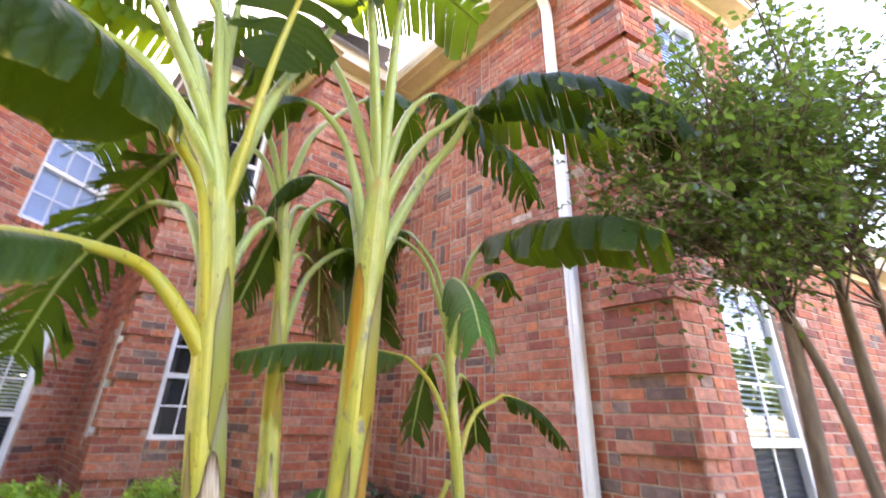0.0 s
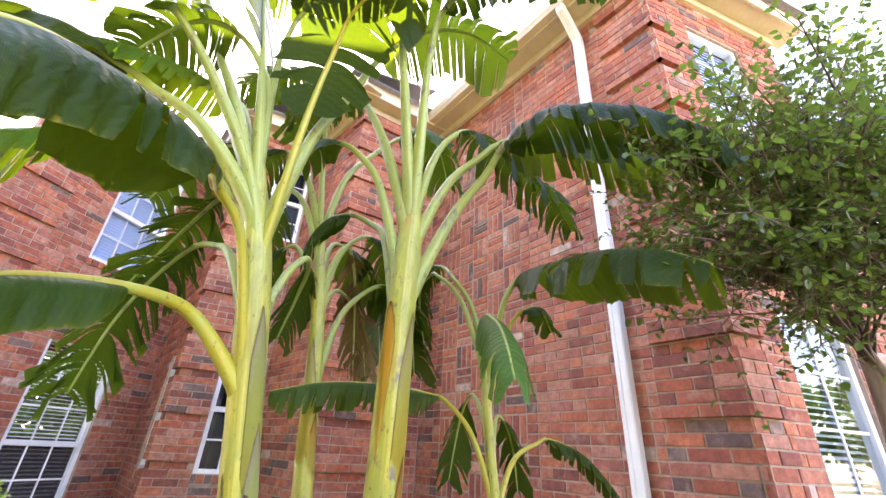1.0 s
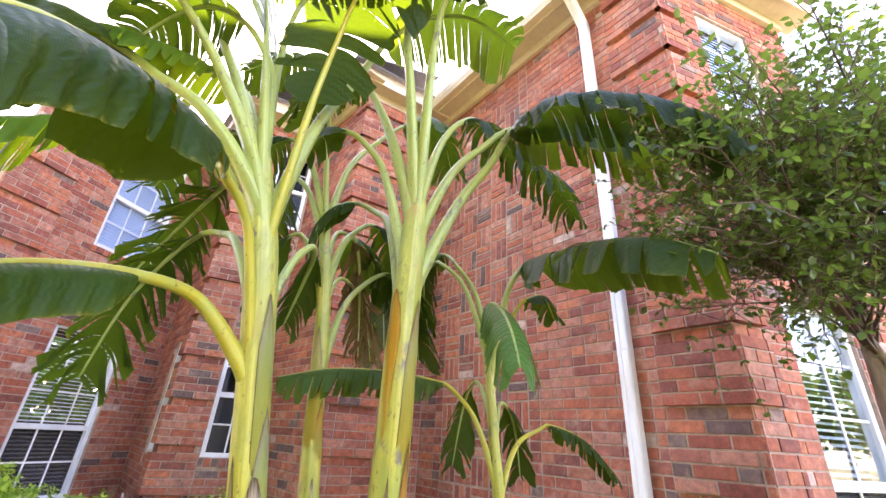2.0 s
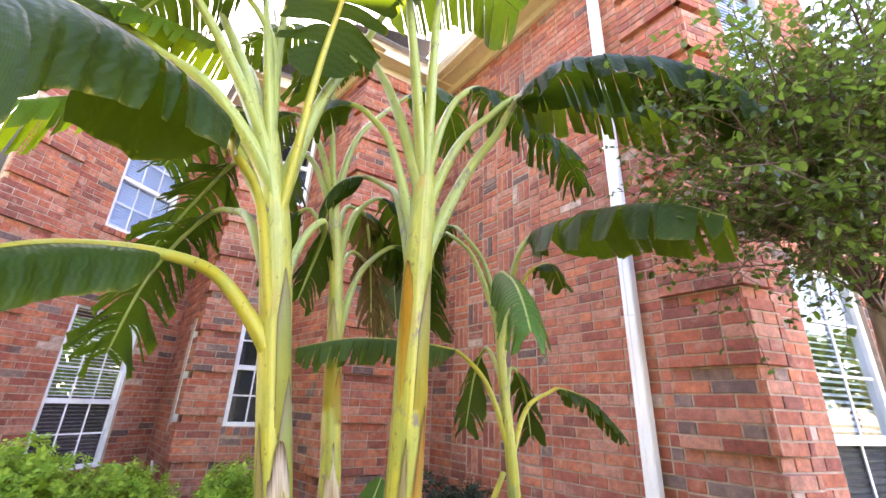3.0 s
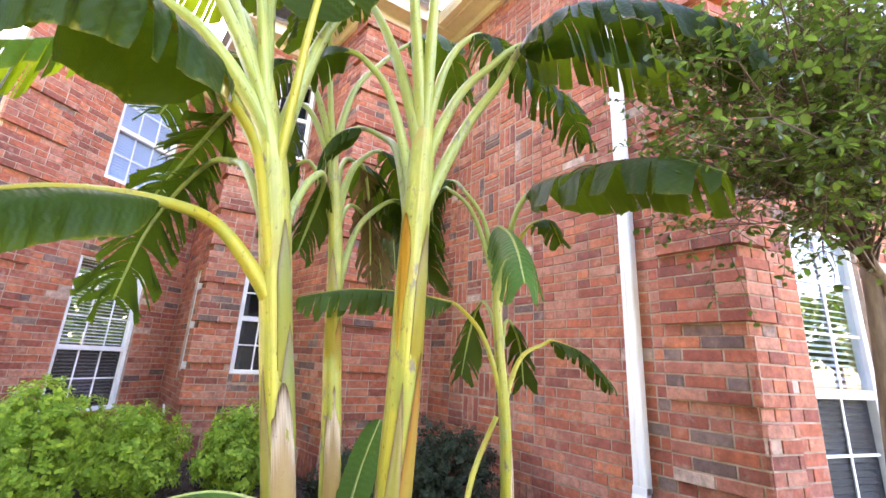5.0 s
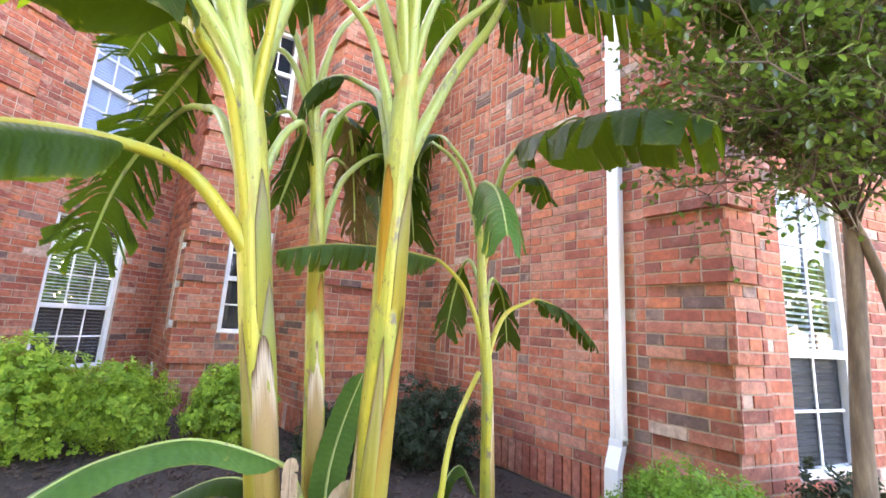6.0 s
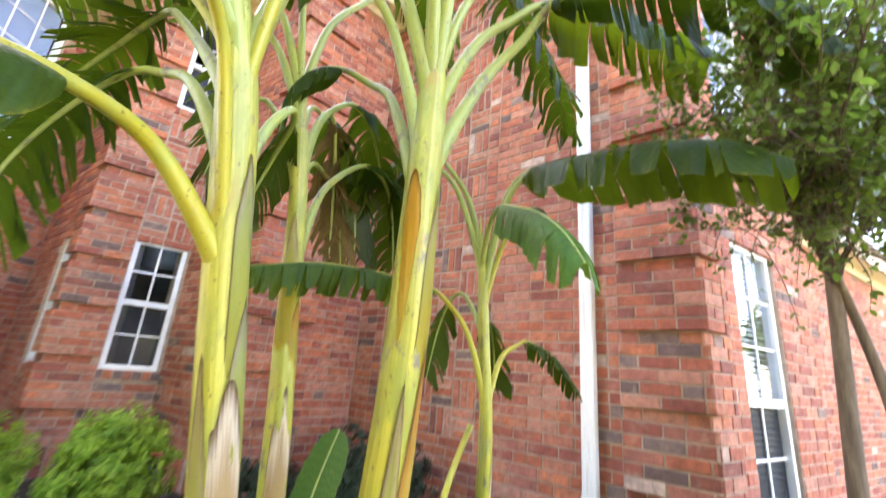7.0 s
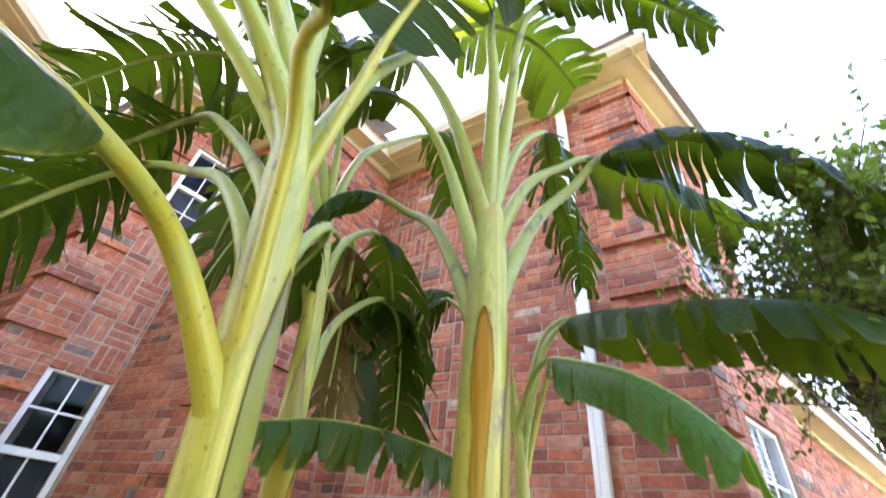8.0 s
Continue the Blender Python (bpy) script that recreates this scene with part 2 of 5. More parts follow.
PETIOLE_Y = stem_material("yellow_petiole", (0.42, 0.41, 0.07), (0.42, 0.36, 0.03), (0.38, 0.34, 0.04), (0.34, 0.32, 0.03), 0.2, (0.34, 0.36, 0.06), (0.44, 0.36, 0.04))
SCRAP = simple("papery_dry_leaf", [(0.25, (0.22, 0.14, 0.09)), (0.5, (0.48, 0.36, 0.24)), (0.75, (0.68, 0.57, 0.44))], 16, 0.8, 0.6, 6, (1, 1, 0.2))


def sheath_material(name, low, mid, upper, tip, rim):
    """An old sheath: fleshy below, drying towards its torn tip, with a withered brown rim."""
    m, nt, p = mat(name, 0.6)
    uv = nt.nodes.new("ShaderNodeUVMap")
    mp = nt.nodes.new("ShaderNodeMapping")
    mp.inputs["Scale"].default_value = (7, 0.9, 1)
    nt.links.new(uv.outputs[0], mp.inputs[0])
    n1 = node(nt, "ShaderNodeTexNoise", Scale=3.2, Detail=6, Roughness=0.65)
    nt.links.new(mp.outputs[0], n1.inputs["Vector"])
    sep = nt.nodes.new("ShaderNodeSeparateXYZ")
    nt.links.new(uv.outputs[0], sep.inputs[0])
    wob = nt.nodes.new("ShaderNodeMath")
    wob.operation = "MULTIPLY_ADD"
    nt.links.new(n1.outputs[0], wob.inputs[0])
    wob.inputs[1].default_value = 0.24
    part_up = nt.nodes.new("ShaderNodeMath")
    part_up.operation = "MULTIPLY"
    part_up.inputs[1].default_value = 0.8
    nt.links.new(sep.outputs[1], part_up.inputs[0])
    nt.links.new(part_up.outputs[0], wob.inputs[2])
    c = ramp(nt, wob.outputs[0], [(0.15, low), (0.52, mid), (0.74, upper), (0.84, tip), (0.93, rim)])
    c = mixc(nt, ramp(nt, n1.outputs[0], [(0.34, (0.2, 0.2, 0.2)), (0.46, (0, 0, 0))]), c, rim)
    side = nt.nodes.new("ShaderNodeMath")
    side.operation = "PINGPONG"
    side.inputs[1].default_value = 0.5
    nt.links.new(sep.outputs[0], side.inputs[0])
    c = mixc(nt, ramp(nt, side.outputs[0], [(0.010, (0.85, 0.85, 0.85)), (0.035, (0, 0, 0))]), c, rim)
    fl = world_noise(nt, 75, 4)
    c = mixc(nt, ramp(nt, fl, [(0.65, (0, 0, 0)), (0.70, (0.6, 0.6, 0.6))]), c, rim)
    nt.links.new(c, p.inputs["Base Color"])
    bump(nt, p, n1.outputs[0], 0.4, 0.004)
    return m


SHEATH = sheath_material("papery_dry_sheath", (0.44, 0.32, 0.035), (0.50, 0.37, 0.09), (0.60, 0.42, 0.22), (0.86, 0.74, 0.57), (0.22, 0.12, 0.06))
SHEATH_Y = sheath_material("yellow_sheath", (0.456, 0.331, 0.0228), (0.49, 0.41, 0.0456), (0.479, 0.456, 0.114), (0.479, 0.388, 0.171), (0.228, 0.148, 0.0684))
SHEATH_G = sheath_material("pale_green_sheath", (0.433, 0.399, 0.0456), (0.41, 0.433, 0.0798), (0.388, 0.433, 0.148), (0.41, 0.376, 0.205), (0.205, 0.16, 0.0912))
SHEATH_B = sheath_material("brown_orange_sheath", (0.456, 0.353, 0.0342), (0.479, 0.41, 0.0684), (0.547, 0.342, 0.057), (0.547, 0.251, 0.0342), (0.137, 0.0798, 0.0456))
SHEATH_O = sheath_material("orange_dying_sheath", (0.56, 0.44, 0.06), (0.62, 0.36, 0.03), (0.64, 0.33, 0.02), (0.62, 0.34, 0.03), (0.36, 0.16, 0.03))
GRASS_FAR = simple("dry_pale_lawn", [(0.3, (0.15, 0.15, 0.065)), (0.7, (0.26, 0.235, 0.11))], 9, 0.95, 0.4)


# ---- building helpers ----
def part(name, bm, material, parent=None, label="", smooth=False):
    me = bpy.data.meshes.new(name)
    bm.to_mesh(me)
    bm.free()
    if smooth:
        for f in me.polygons:
            f.use_smooth = True
    if material:
        me.materials.append(material)
    ob = new(name, me)
    if parent:
        ob.parent = parent
    if label:
        ob["label"] = label
    return ob


def empty(name, at=(0, 0, 0)):
    e = new(name)
    e.location = at
    return e


def add_box(bm, m, x0, x1, y0, y1, z0, z1, bevel=0.0):
    """A box in the frame m, its edges eased by a bevel."""
    vs = [bm.verts.new(m @ Vector(c)) for c in ((x0, y0, z0), (x1, y0, z0), (x1, y1, z0), (x0, y1, z0), (x0, y0, z1), (x1, y0, z1), (x1, y1, z1), (x0, y1, z1))]
    fs = [bm.faces.new([vs[i] for i in q]) for q in ((3, 2, 1, 0), (4, 5, 6, 7), (0, 1, 5, 4), (1, 2, 6, 5), (2, 3, 7, 6), (3, 0, 4, 7))]
    if bevel:
        es = list({e for f in fs for e in f.edges})
        bmesh.ops.bevel(bm, geom=es, offset=bevel, segments=1, affect="EDGES", profile=0.5)
    return vs


def boxpart(name, m, ext, material, parent=None, label="", bevel=0.003):
    bm = bmesh.new()
    add_box(bm, m, *ext, bevel=bevel)
    return part(name, bm, material, parent, label)


def spline(pts, n):
    """n + 1 points on a smooth curve through pts, and the share of the way at each of pts."""
    ps = [Vector(p) for p in pts]
    seg = [(b - a).length for a, b in zip(ps, ps[1:])]
    total = sum(seg)
    marks = [0.0]
    for s in seg:
        marks.append(marks[-1] + s / total)
    out = []
    for i in range(n + 1):
        u = i / n
        k = max(j for j in range(len(seg)) if marks[j] <= u + 1e-9)
        f = (u - marks[k]) / max(1e-6, marks[k + 1] - marks[k])
        p0, p1, p2, p3 = ps[max(k - 1, 0)], ps[k], ps[k + 1], ps[min(k + 2, len(ps) - 1)]
        out.append(0.5 * ((2 * p1) + (p2 - p0) * f + (2 * p0 - 5 * p1 + 4 * p2 - p3) * f * f + (3 * p1 - p0 - 3 * p2 + p3) * f ** 3))
    return out, marks


def tube(bm, curve, radius, sides=10, shape=None, cap=True):
    """A tube along curve; radius(u), shape(u, angle) multiplies it. UV: round, along."""
    uvl = bm.loops.layers.uv.verify()
    rings, n = [], len(curve) - 1
    t0 = (curve[1] - curve[0]).normalized()
    a = t0.orthogonal().normalized() if abs(t0.x) > 0.95 else (Vector((1, 0, 0)) - t0 * t0.x).normalized()
    for i, c in enumerate(curve):
        t = (curve[min(i + 1, n)] - curve[max(i - 1, 0)]).normalized()
        a = (a - t * a.dot(t)).normalized()
        b = t.cross(a)
        u = i / n
        r = radius(u)
        rings.append([bm.verts.new(c + (a * math.cos(w) + b * math.sin(w)) * r * (shape(u, w) if shape else 1.0))
                      for w in (2 * math.pi * k / sides for k in range(sides))])
    for i in range(n):
        for k in range(sides):
            q = (k + 1) % sides
            f = bm.faces.new((rings[i][k], rings[i][q], rings[i + 1][q], rings[i + 1][k]))
            f.smooth = True
            for lo, (uu, vv) in zip(f.loops, ((k, i), (k + 1, i), (k + 1, i + 1), (k, i + 1))):
                lo[uvl].uv = (uu / sides, vv / n)
    if cap:
        bm.faces.new(rings[-1])
        bm.faces.new(list(reversed(rings[0])))
    return rings


class Wall:
    """A wall's own frame: s along its face, out of the face, z up."""

    def __init__(self, o, ang, length):
        self.o, self.length = Vector((o[0], o[1], 0)), length
        self.d = Vector((math.cos(radians(ang)), math.sin(radians(ang)), 0))
        self.n = Vector((self.d.y, -self.d.x, 0))
        self.m = Matrix((( self.d.x, -self.n.x, 0, self.o.x), (self.d.y, -self.n.y, 0, self.o.y), (0, 0, 1, 0), (0, 0, 0, 1)))

    def at(self, s, out, z):
        return self.o + self.d * s + self.n * out + Vector((0, 0, z))
COURSE, MODULE, JOINT, COURSE0 = 0.0762, 0.2286, 0.0115, 0.1412
TOP = 5.28
TOPS = {"wall_main": 5.02, "wall_wing": 2.75}
GROUND = -0.12
PROUD = 0.042
WEAVE_JOINT = 0.019


# ---- the house ----
WALLS = {
    "wall_main": Wall((-1.61, 6.76), 37.0, 2.44),
    "wall_bay_side": Wall((0.34, 8.23), -86.2, 1.664),
    "wall_bay": Wall((0.45, 6.57), -9.7, 0.893),
    "wall_return": Wall((1.33, 6.42), -83.9, 1.327),
    "wall_recess": Wall((1.47, 5.10), -5.0, 1.144),
    "wall_side": Wall((2.61, 5.00), -90.0, 3.10),
    "wall_front": Wall((2.61, 1.90), -17.0, 1.80),
    "wall_wing": Wall((4.13, 1.75), -17.0, 7.0),
}
# openings: s0, s1, z0, z1
HOLES = {
    "wall_main": [(1.03, 1.87, 0.27, 2.07), (1.03, 1.87, 3.04, 4.84)],
    "wall_bay_side": [(0.95, 1.40, 0.79, 2.07)],
    "wall_bay": [(0.40, 0.87, 0.79, 2.07), (0.40, 0.87, 3.62, 4.84)],
    "wall_front": [(0.50, 1.17, 0.26, 2.06), (0.50, 1.17, 3.04, 4.84)],
}
# how far each wall's core runs on behind its neighbour at an inner corner
RUN_ON = {"wall_main": (0.0, 0.3), "wall_bay_side": (0.3, 0.0), "wall_bay": (0.0, 0.3), "wall_return": (0.3, 0.0), "wall_recess": (0.0, 0.3), "wall_side": (0.3, 0.0)}
# quoined stretches at the outer corners, and which end of the wall each reaches
QUOINS = {
    "wall_main": [(0.0, 0.56)],
    "wall_bay_side": [(1.664 - 0.24, 1.664)],
    "wall_bay": [(0.0, 0.40)],
    "wall_return": [(1.327 - 0.24, 1.327)],
    "wall_recess": [(0.0, 0.62)],
    "wall_side": [(3.10 - 0.47, 3.10)],
    "wall_front": [(0.0, 0.24)],
}
# basketweave panels: s0, columns, z course range
STACKS = {"wall_side": [(0.258, 0.373), (1.520, 1.635)]}
PANELS = {"wall_side": [(0.375, 5, 5, 62)], "wall_bay": [(0.405, 2, 26, 44)]}
_brick_meshes = {}


def brick_mesh(length, height):
    key = (round(length, 3), round(height, 3))
    if key not in _brick_meshes:
        l, h, c, dp = key[0], key[1], 0.0022, 0.05
        vs = [(0, dp, 0), (l, dp, 0), (l, dp, h), (0, dp, h), (0, c, 0), (l, c, 0), (l, c, h), (0, c, h), (c, 0, c), (l - c, 0, c), (l - c, 0, h - c), (c, 0, h - c)]
        fs = [(8, 9, 10, 11), (4, 5, 9, 8), (5, 6, 10, 9), (6, 7, 11, 10), (7, 4, 8, 11), (0, 1, 5, 4), (1, 2, 6, 5), (2, 3, 7, 6), (3, 0, 4, 7)]
        me = bpy.data.meshes.new("brick")
        me.from_pydata(vs, [], fs)
        me.materials.append(BRICK)
        _brick_meshes[key] = me
    return _brick_meshes[key]


def cut(spans, a, b):
    out = []
    for s, e in spans:
        if b <= s or a >= e:
            out.append((s, e))
        else:
            if a - s > 0.02:
                out.append((s, a))
            if e - b > 0.02:
                out.append((b, e))
    return out


def brick_plan(name):
    """Every brick of a wall: s, z, length, height, how far it stands proud."""
    w = WALLS[name]
    rng = random.Random(name)
    plan = []
    holes, quoins, panels = HOLES.get(name, []), QUOINS.get(name, []), PANELS.get(name, [])
    courses = int((TOPS.get(name, TOP) - COURSE0) / COURSE)
    for k in range(courses):
        z = COURSE0 + k * COURSE
        spans = [(0.0, w.length)]
        for a, b, z0, z1 in holes:
            if z + COURSE > z0 - 0.09 and z < z1 and z + COURSE * 0.5 < z1:
                if z + COURSE * 0.5 > z0 - 0.085:
                    spans = cut(spans, a - 0.004, b + 0.004)
        for s0, cols, k0, k1 in panels:
            if k0 <= k < k1:
                spans = cut(spans, s0 - 0.0, s0 + cols * MODULE)
        for a, b in STACKS.get(name, []):
            if k >= 4:
                spans = cut(spans, a, b)
                plan.append((a + JOINT / 2, z, b - a - JOINT, COURSE - JOINT, rng.uniform(-0.001, 0.002)))
        pieces = []
        for s, e in spans:
            edges = [s]
            for a, b in quoins:
                for c in (a, b):
                    if s < c < e:
                        edges.append(c)
            edges = sorted(edges) + [e]
            for a, b in zip(edges, edges[1:]):
                mid = (a + b) / 2
                proud = any(qa <= mid <= qb for qa, qb in quoins) and (k - 4) % 6 != 5 and k >= 4
                pieces.append((a, b, PROUD if proud else 0.0))
        for a, b, proud in pieces:
            if proud:
                if abs(b - w.length) < 1e-6:
                    b += PROUD
                if abs(a) < 1e-6:
                    a -= PROUD
            s = a - (MODULE / 2 if k % 2 else 0.0)
            first = True
            while s < b - 0.012:
                long = MODULE
                if rng.random() < 0.10 and not first:
                    long = MODULE / 2
                x0, x1 = max(s, a), min(s + long, b)
                first = False
                if b - x1 < 0.05:
                    x1 = b
                if x1 - x0 > 0.025:
                    plan.append((x0 + JOINT / 2, z, x1 - x0 - JOINT, COURSE - JOINT, proud + rng.uniform(-0.0015, 0.002)))
                s = x1
    for s0, cols, k0, k1 in panels:
        step = MODULE
        rows = int((k1 - k0) * COURSE / step)
        for c in range(cols):
            for r in range(rows):
                s, z = s0 + c * step, COURSE0 + k0 * COURSE + r * step
                for i in range(3):
                    out = rng.uniform(-0.003, 0.005)
                    if (c + r) % 2:
                        plan.append((s + i * COURSE + WEAVE_JOINT / 2, z, COURSE - WEAVE_JOINT, step - WEAVE_JOINT, out))
                    else:
                        plan.append((s + WEAVE_JOINT / 2, z + i * COURSE, step - WEAVE_JOINT, COURSE - WEAVE_JOINT, out))
    # a course of soldiers at the foot, standing a little proud
    s = 0.0
    while s < w.length - 0.04:
        plan.append((s + JOINT / 2, COURSE0 - 0.245, COURSE - JOINT, 0.235, 0.012 + rng.uniform(-0.001, 0.002)))
        s += COURSE
    for a, b, z0, z1 in holes:
        s = a - 0.03
        while s < b - 0.01:
            plan.append((s + JOINT / 2, z0 - 0.085, COURSE - JOINT, 0.076, 0.022 + rng.uniform(-0.001, 0.002)))
            s += COURSE
    return plan


def build_wall(name, label):
    w = WALLS[name]
    bm = bmesh.new()
    holes = HOLES.get(name, [])
    lo, hi, y0, y1 = GROUND - 0.15, TOPS.get(name, TOP) + 0.05, 0.006, 0.16
    back, on = RUN_ON.get(name, (0.0, 0.0))
    cuts_s = sorted({-back, w.length + on, *[v for h in holes for v in h[:2]]})
    for a, b in zip(cuts_s, cuts_s[1:]):
        mids = [(h[2], h[3]) for h in holes if h[0] <= (a + b) / 2 <= h[1]]
        zz = lo
        for z0, z1 in sorted(mids):
            add_box(bm, w.m, a, b, y0, y1, zz, z0)
            zz = z1
        add_box(bm, w.m, a, b, y0, y1, zz, hi)
    # the mortar body behind each raised quoin block
    for qa, qb in QUOINS.get(name, []):
        for k in range(4, int((TOPS.get(name, TOP) - COURSE0) / COURSE), 6):
            z0, z1 = COURSE0 + k * COURSE, COURSE0 + (k + 5) * COURSE - JOINT
            add_box(bm, w.m, qa - (PROUD - 0.006 if qa < 0.01 else 0), qb + (PROUD - 0.006 if qb > w.length - 0.01 else -0.004), 0.006 - PROUD, 0.05, z0 + 0.003, min(z1 - 0.002, TOPS.get(name, TOP)))
    ob = part(name, bm, MORTAR)
    tagged(ob, label, "wall", kind="structure")
    return ob


WALL_LABELS = {
    "wall_main": "red brick house wall with raised brick quoins",
    "wall_bay_side": "red brick side of a two storey projection",
    "wall_bay": "red brick bay front with basketweave brick panel",
    "wall_return": "red brick return wall catching brighter light",
    "wall_recess": "shaded red brick wall with stepped quoins",
    "wall_side": "red brick side wall with basketweave brick panel",
    "wall_front": "red brick front wall beside quoined corner",
    "wall_wing": "low red brick wing wall behind the tree",
}
WALL_OBS = {n: build_wall(n, WALL_LABELS[n]) for n in WALLS}


def window(index, wname, hole, cols, rows_up, rows_low, tilt, label, lift=0.0, glass=GLASS, blind=BLIND, screened=True, open_back=False, deep=2.4):
    """A white sash window: frame, two sashes of small panes, blind behind."""
    w = WALLS[wname]
    a, b, z0, z1 = hole
    win = boxpart("window_%d" % index, w.m, (a - 0.002, b + 0.002, 0.10, 0.135, z0 - 0.002, z0 + 0.03), WHITE)
    tagged(win, label, "window", kind="structure")
    fr, y0, y1 = 0.045, 0.030, 0.10
    for nm, ext in (("window_frame", (a, a + fr, y0, y1, z0, z1)), ("window_frame", (b - fr, b, y0, y1, z0, z1)),
                    ("window_frame", (a + fr, b - fr, y0, y1, z1 - fr, z1)), ("window_sill", (a + fr, b - fr, y0 - 0.012, y1, z0, z0 + fr))):
        boxpart(nm, w.m, ext, WHITE, win)
    rail = z0 + (z1 - z0) * rows_low / (rows_up + rows_low)
    boxpart("meeting_rail", w.m, (a + fr, b - fr, y0 + 0.006, y1 - 0.006, rail - 0.028, rail + 0.028), WHITE, win)
    for lo, hi, rows, yy in ((z0 + fr, rail - 0.028, rows_low, 0.062), (rail + 0.028, z1 - fr, rows_up, 0.048)):
        if yy > 0.05 and screened:
            boxpart("insect_screen", w.m, (a + fr, b - fr, yy + 0.019, yy + 0.0195, lo, hi), SCREEN, win, "dark insect screen", 0)
        boxpart("pane", w.m, (a + fr, b - fr, yy + 0.012, yy + 0.016, lo, hi), glass if yy < 0.05 or not screened else GLASS, win, "reflecting window glass", 0).visible_shadow = False
        for c in range(1, cols):
            s = a + fr + (b - a - 2 * fr) * c / cols
            boxpart("muntin", w.m, (s - 0.009, s + 0.009, yy, yy + 0.011, lo, hi), WHITE, win)
        for r in range(1, rows):
            z = lo + (hi - lo) * r / rows
            boxpart("muntin", w.m, (a + fr, b - fr, yy + 0.001, yy + 0.0105, z - 0.009, z + 0.009), WHITE, win)
    if tilt is not None:
        me = None
        z = z1 - fr - 0.02
        while z > z0 + fr + lift:
            if me is None:
                bm = bmesh.new()
                add_box(bm, Matrix.Identity(4), 0, b - a - 2 * fr - 0.02, -0.022, 0.022, -0.0012, 0.0012)
                ob = part("slat", bm, blind, win)
                me = ob.data
            else:
                ob = new("slat", me)
                ob.parent = win
            ob.matrix_basis = w.m @ pose(a + fr + 0.01, 0.112, z, tilt)
            z -= 0.040
    # an added box for the room behind, its dimness put into the colour
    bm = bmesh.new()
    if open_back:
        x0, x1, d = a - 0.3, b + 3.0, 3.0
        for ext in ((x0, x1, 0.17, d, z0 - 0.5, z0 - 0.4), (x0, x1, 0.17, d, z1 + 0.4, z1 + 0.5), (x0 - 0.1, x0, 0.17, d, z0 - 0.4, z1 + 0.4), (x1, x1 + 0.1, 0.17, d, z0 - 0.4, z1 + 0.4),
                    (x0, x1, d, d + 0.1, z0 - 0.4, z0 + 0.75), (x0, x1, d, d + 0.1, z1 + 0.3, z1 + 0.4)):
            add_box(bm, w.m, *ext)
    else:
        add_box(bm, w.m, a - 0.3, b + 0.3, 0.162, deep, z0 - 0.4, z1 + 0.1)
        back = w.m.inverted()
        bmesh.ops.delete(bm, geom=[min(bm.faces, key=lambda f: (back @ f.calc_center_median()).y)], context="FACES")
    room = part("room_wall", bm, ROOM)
    tagged(room, "added dark box for the unlit room behind glass", "room", kind="structure")
    return win


window(1, "wall_main", HOLES["wall_main"][0], 3, 3, 2, 14, "white sash window with blinds above green shrubs", 0.0, GLASS_HALF, open_back=True)
window(2, "wall_main", HOLES["wall_main"][1], 3, 3, 2, 72, "upper white sash window with closed blinds", 0.0, GLASS_HALF, BLIND_SKY_TINT, False)
window(3, "wall_bay_side", HOLES["wall_bay_side"][0], 2, 2, 2, None, "narrow white sash window beside brick quoins", deep=0.5)
window(4, "wall_bay", HOLES["wall_bay"][0], 2, 2, 2, None, "white sash window with dark room behind")
window(5, "wall_bay", HOLES["wall_bay"][1], 2, 2, 2, None, "small upper sash window with dark panes")
window(6, "wall_front", HOLES["wall_front"][0], 2, 3, 2, 24, "tall white sash window reflecting the sky", 0.0, GLASS_COATED)
window(7, "wall_front", HOLES["wall_front"][1], 2, 3, 2, 72, "upper white sash window under the eaves", 0.0, GLASS_HALF, BLIND_SKY_TINT, False)


def eave(wname, s0, s1, dz, label, gutter=True):
    """Soffit, fascia, gutter and the roof's edge along a wall's top."""
    w, z = WALLS[wname], TOPS.get(wname, TOP) + dz
    top = boxpart("eave", w.m, (s0, s1, -0.22, 0.02, z, z + 0.016), TRIM, None, "", 0)
    tagged(top, label, "eave", kind="structure")
    boxpart("frieze_board", w.m, (max(s0, 0), min(s1, w.length), -0.045, 0.004, z - 0.11, z - 0.002), TRIM, top)
    boxpart("fascia", w.m, (s0, s1, -0.245, -0.222, z - 0.025, z + 0.15), TRIM, top)
    if gutter:
        bm = bmesh.new()
        prof = [(-0.247, 0.0), (-0.325, 0.0), (-0.338, 0.035), (-0.352, 0.06), (-0.358, 0.115), (-0.365, 0.125), (-0.357, 0.13), (-0.247, 0.13)]
        ra = [bm.verts.new(w.m @ Vector((s0, y, z + h))) for y, h in prof]
        rb = [bm.verts.new(w.m @ Vector((s1, y, z + h))) for y, h in prof]
        for i in range(len(prof)):
            j = (i + 1) % len(prof)
            bm.faces.new((ra[i], rb[i], rb[j], ra[j]))
        bm.faces.new(ra)
        bm.faces.new(list(reversed(rb)))
        part("gutter", bm, TRIM, top, "beige metal gutter")
    bm = bmesh.new()
    vs = []
    for s in (s0 - 0.03, s1 + 0.03):
        for y, h in ((-0.32, 0.145), (-0.32, 0.172), (0.9, 0.76), (0.9, 0.73)):
            vs.append(bm.verts.new(w.m @ Vector((s, y, z + h))))
    for i in range(4):
        j = (i + 1) % 4
        bm.faces.new((vs[i], vs[j], vs[4 + j], vs[4 + i]))
    bm.faces.new(vs[:4])
    bm.faces.new(vs[4:])
    part("roof_edge", bm, SHINGLE, top, "grey shingle roof edge")
    return top


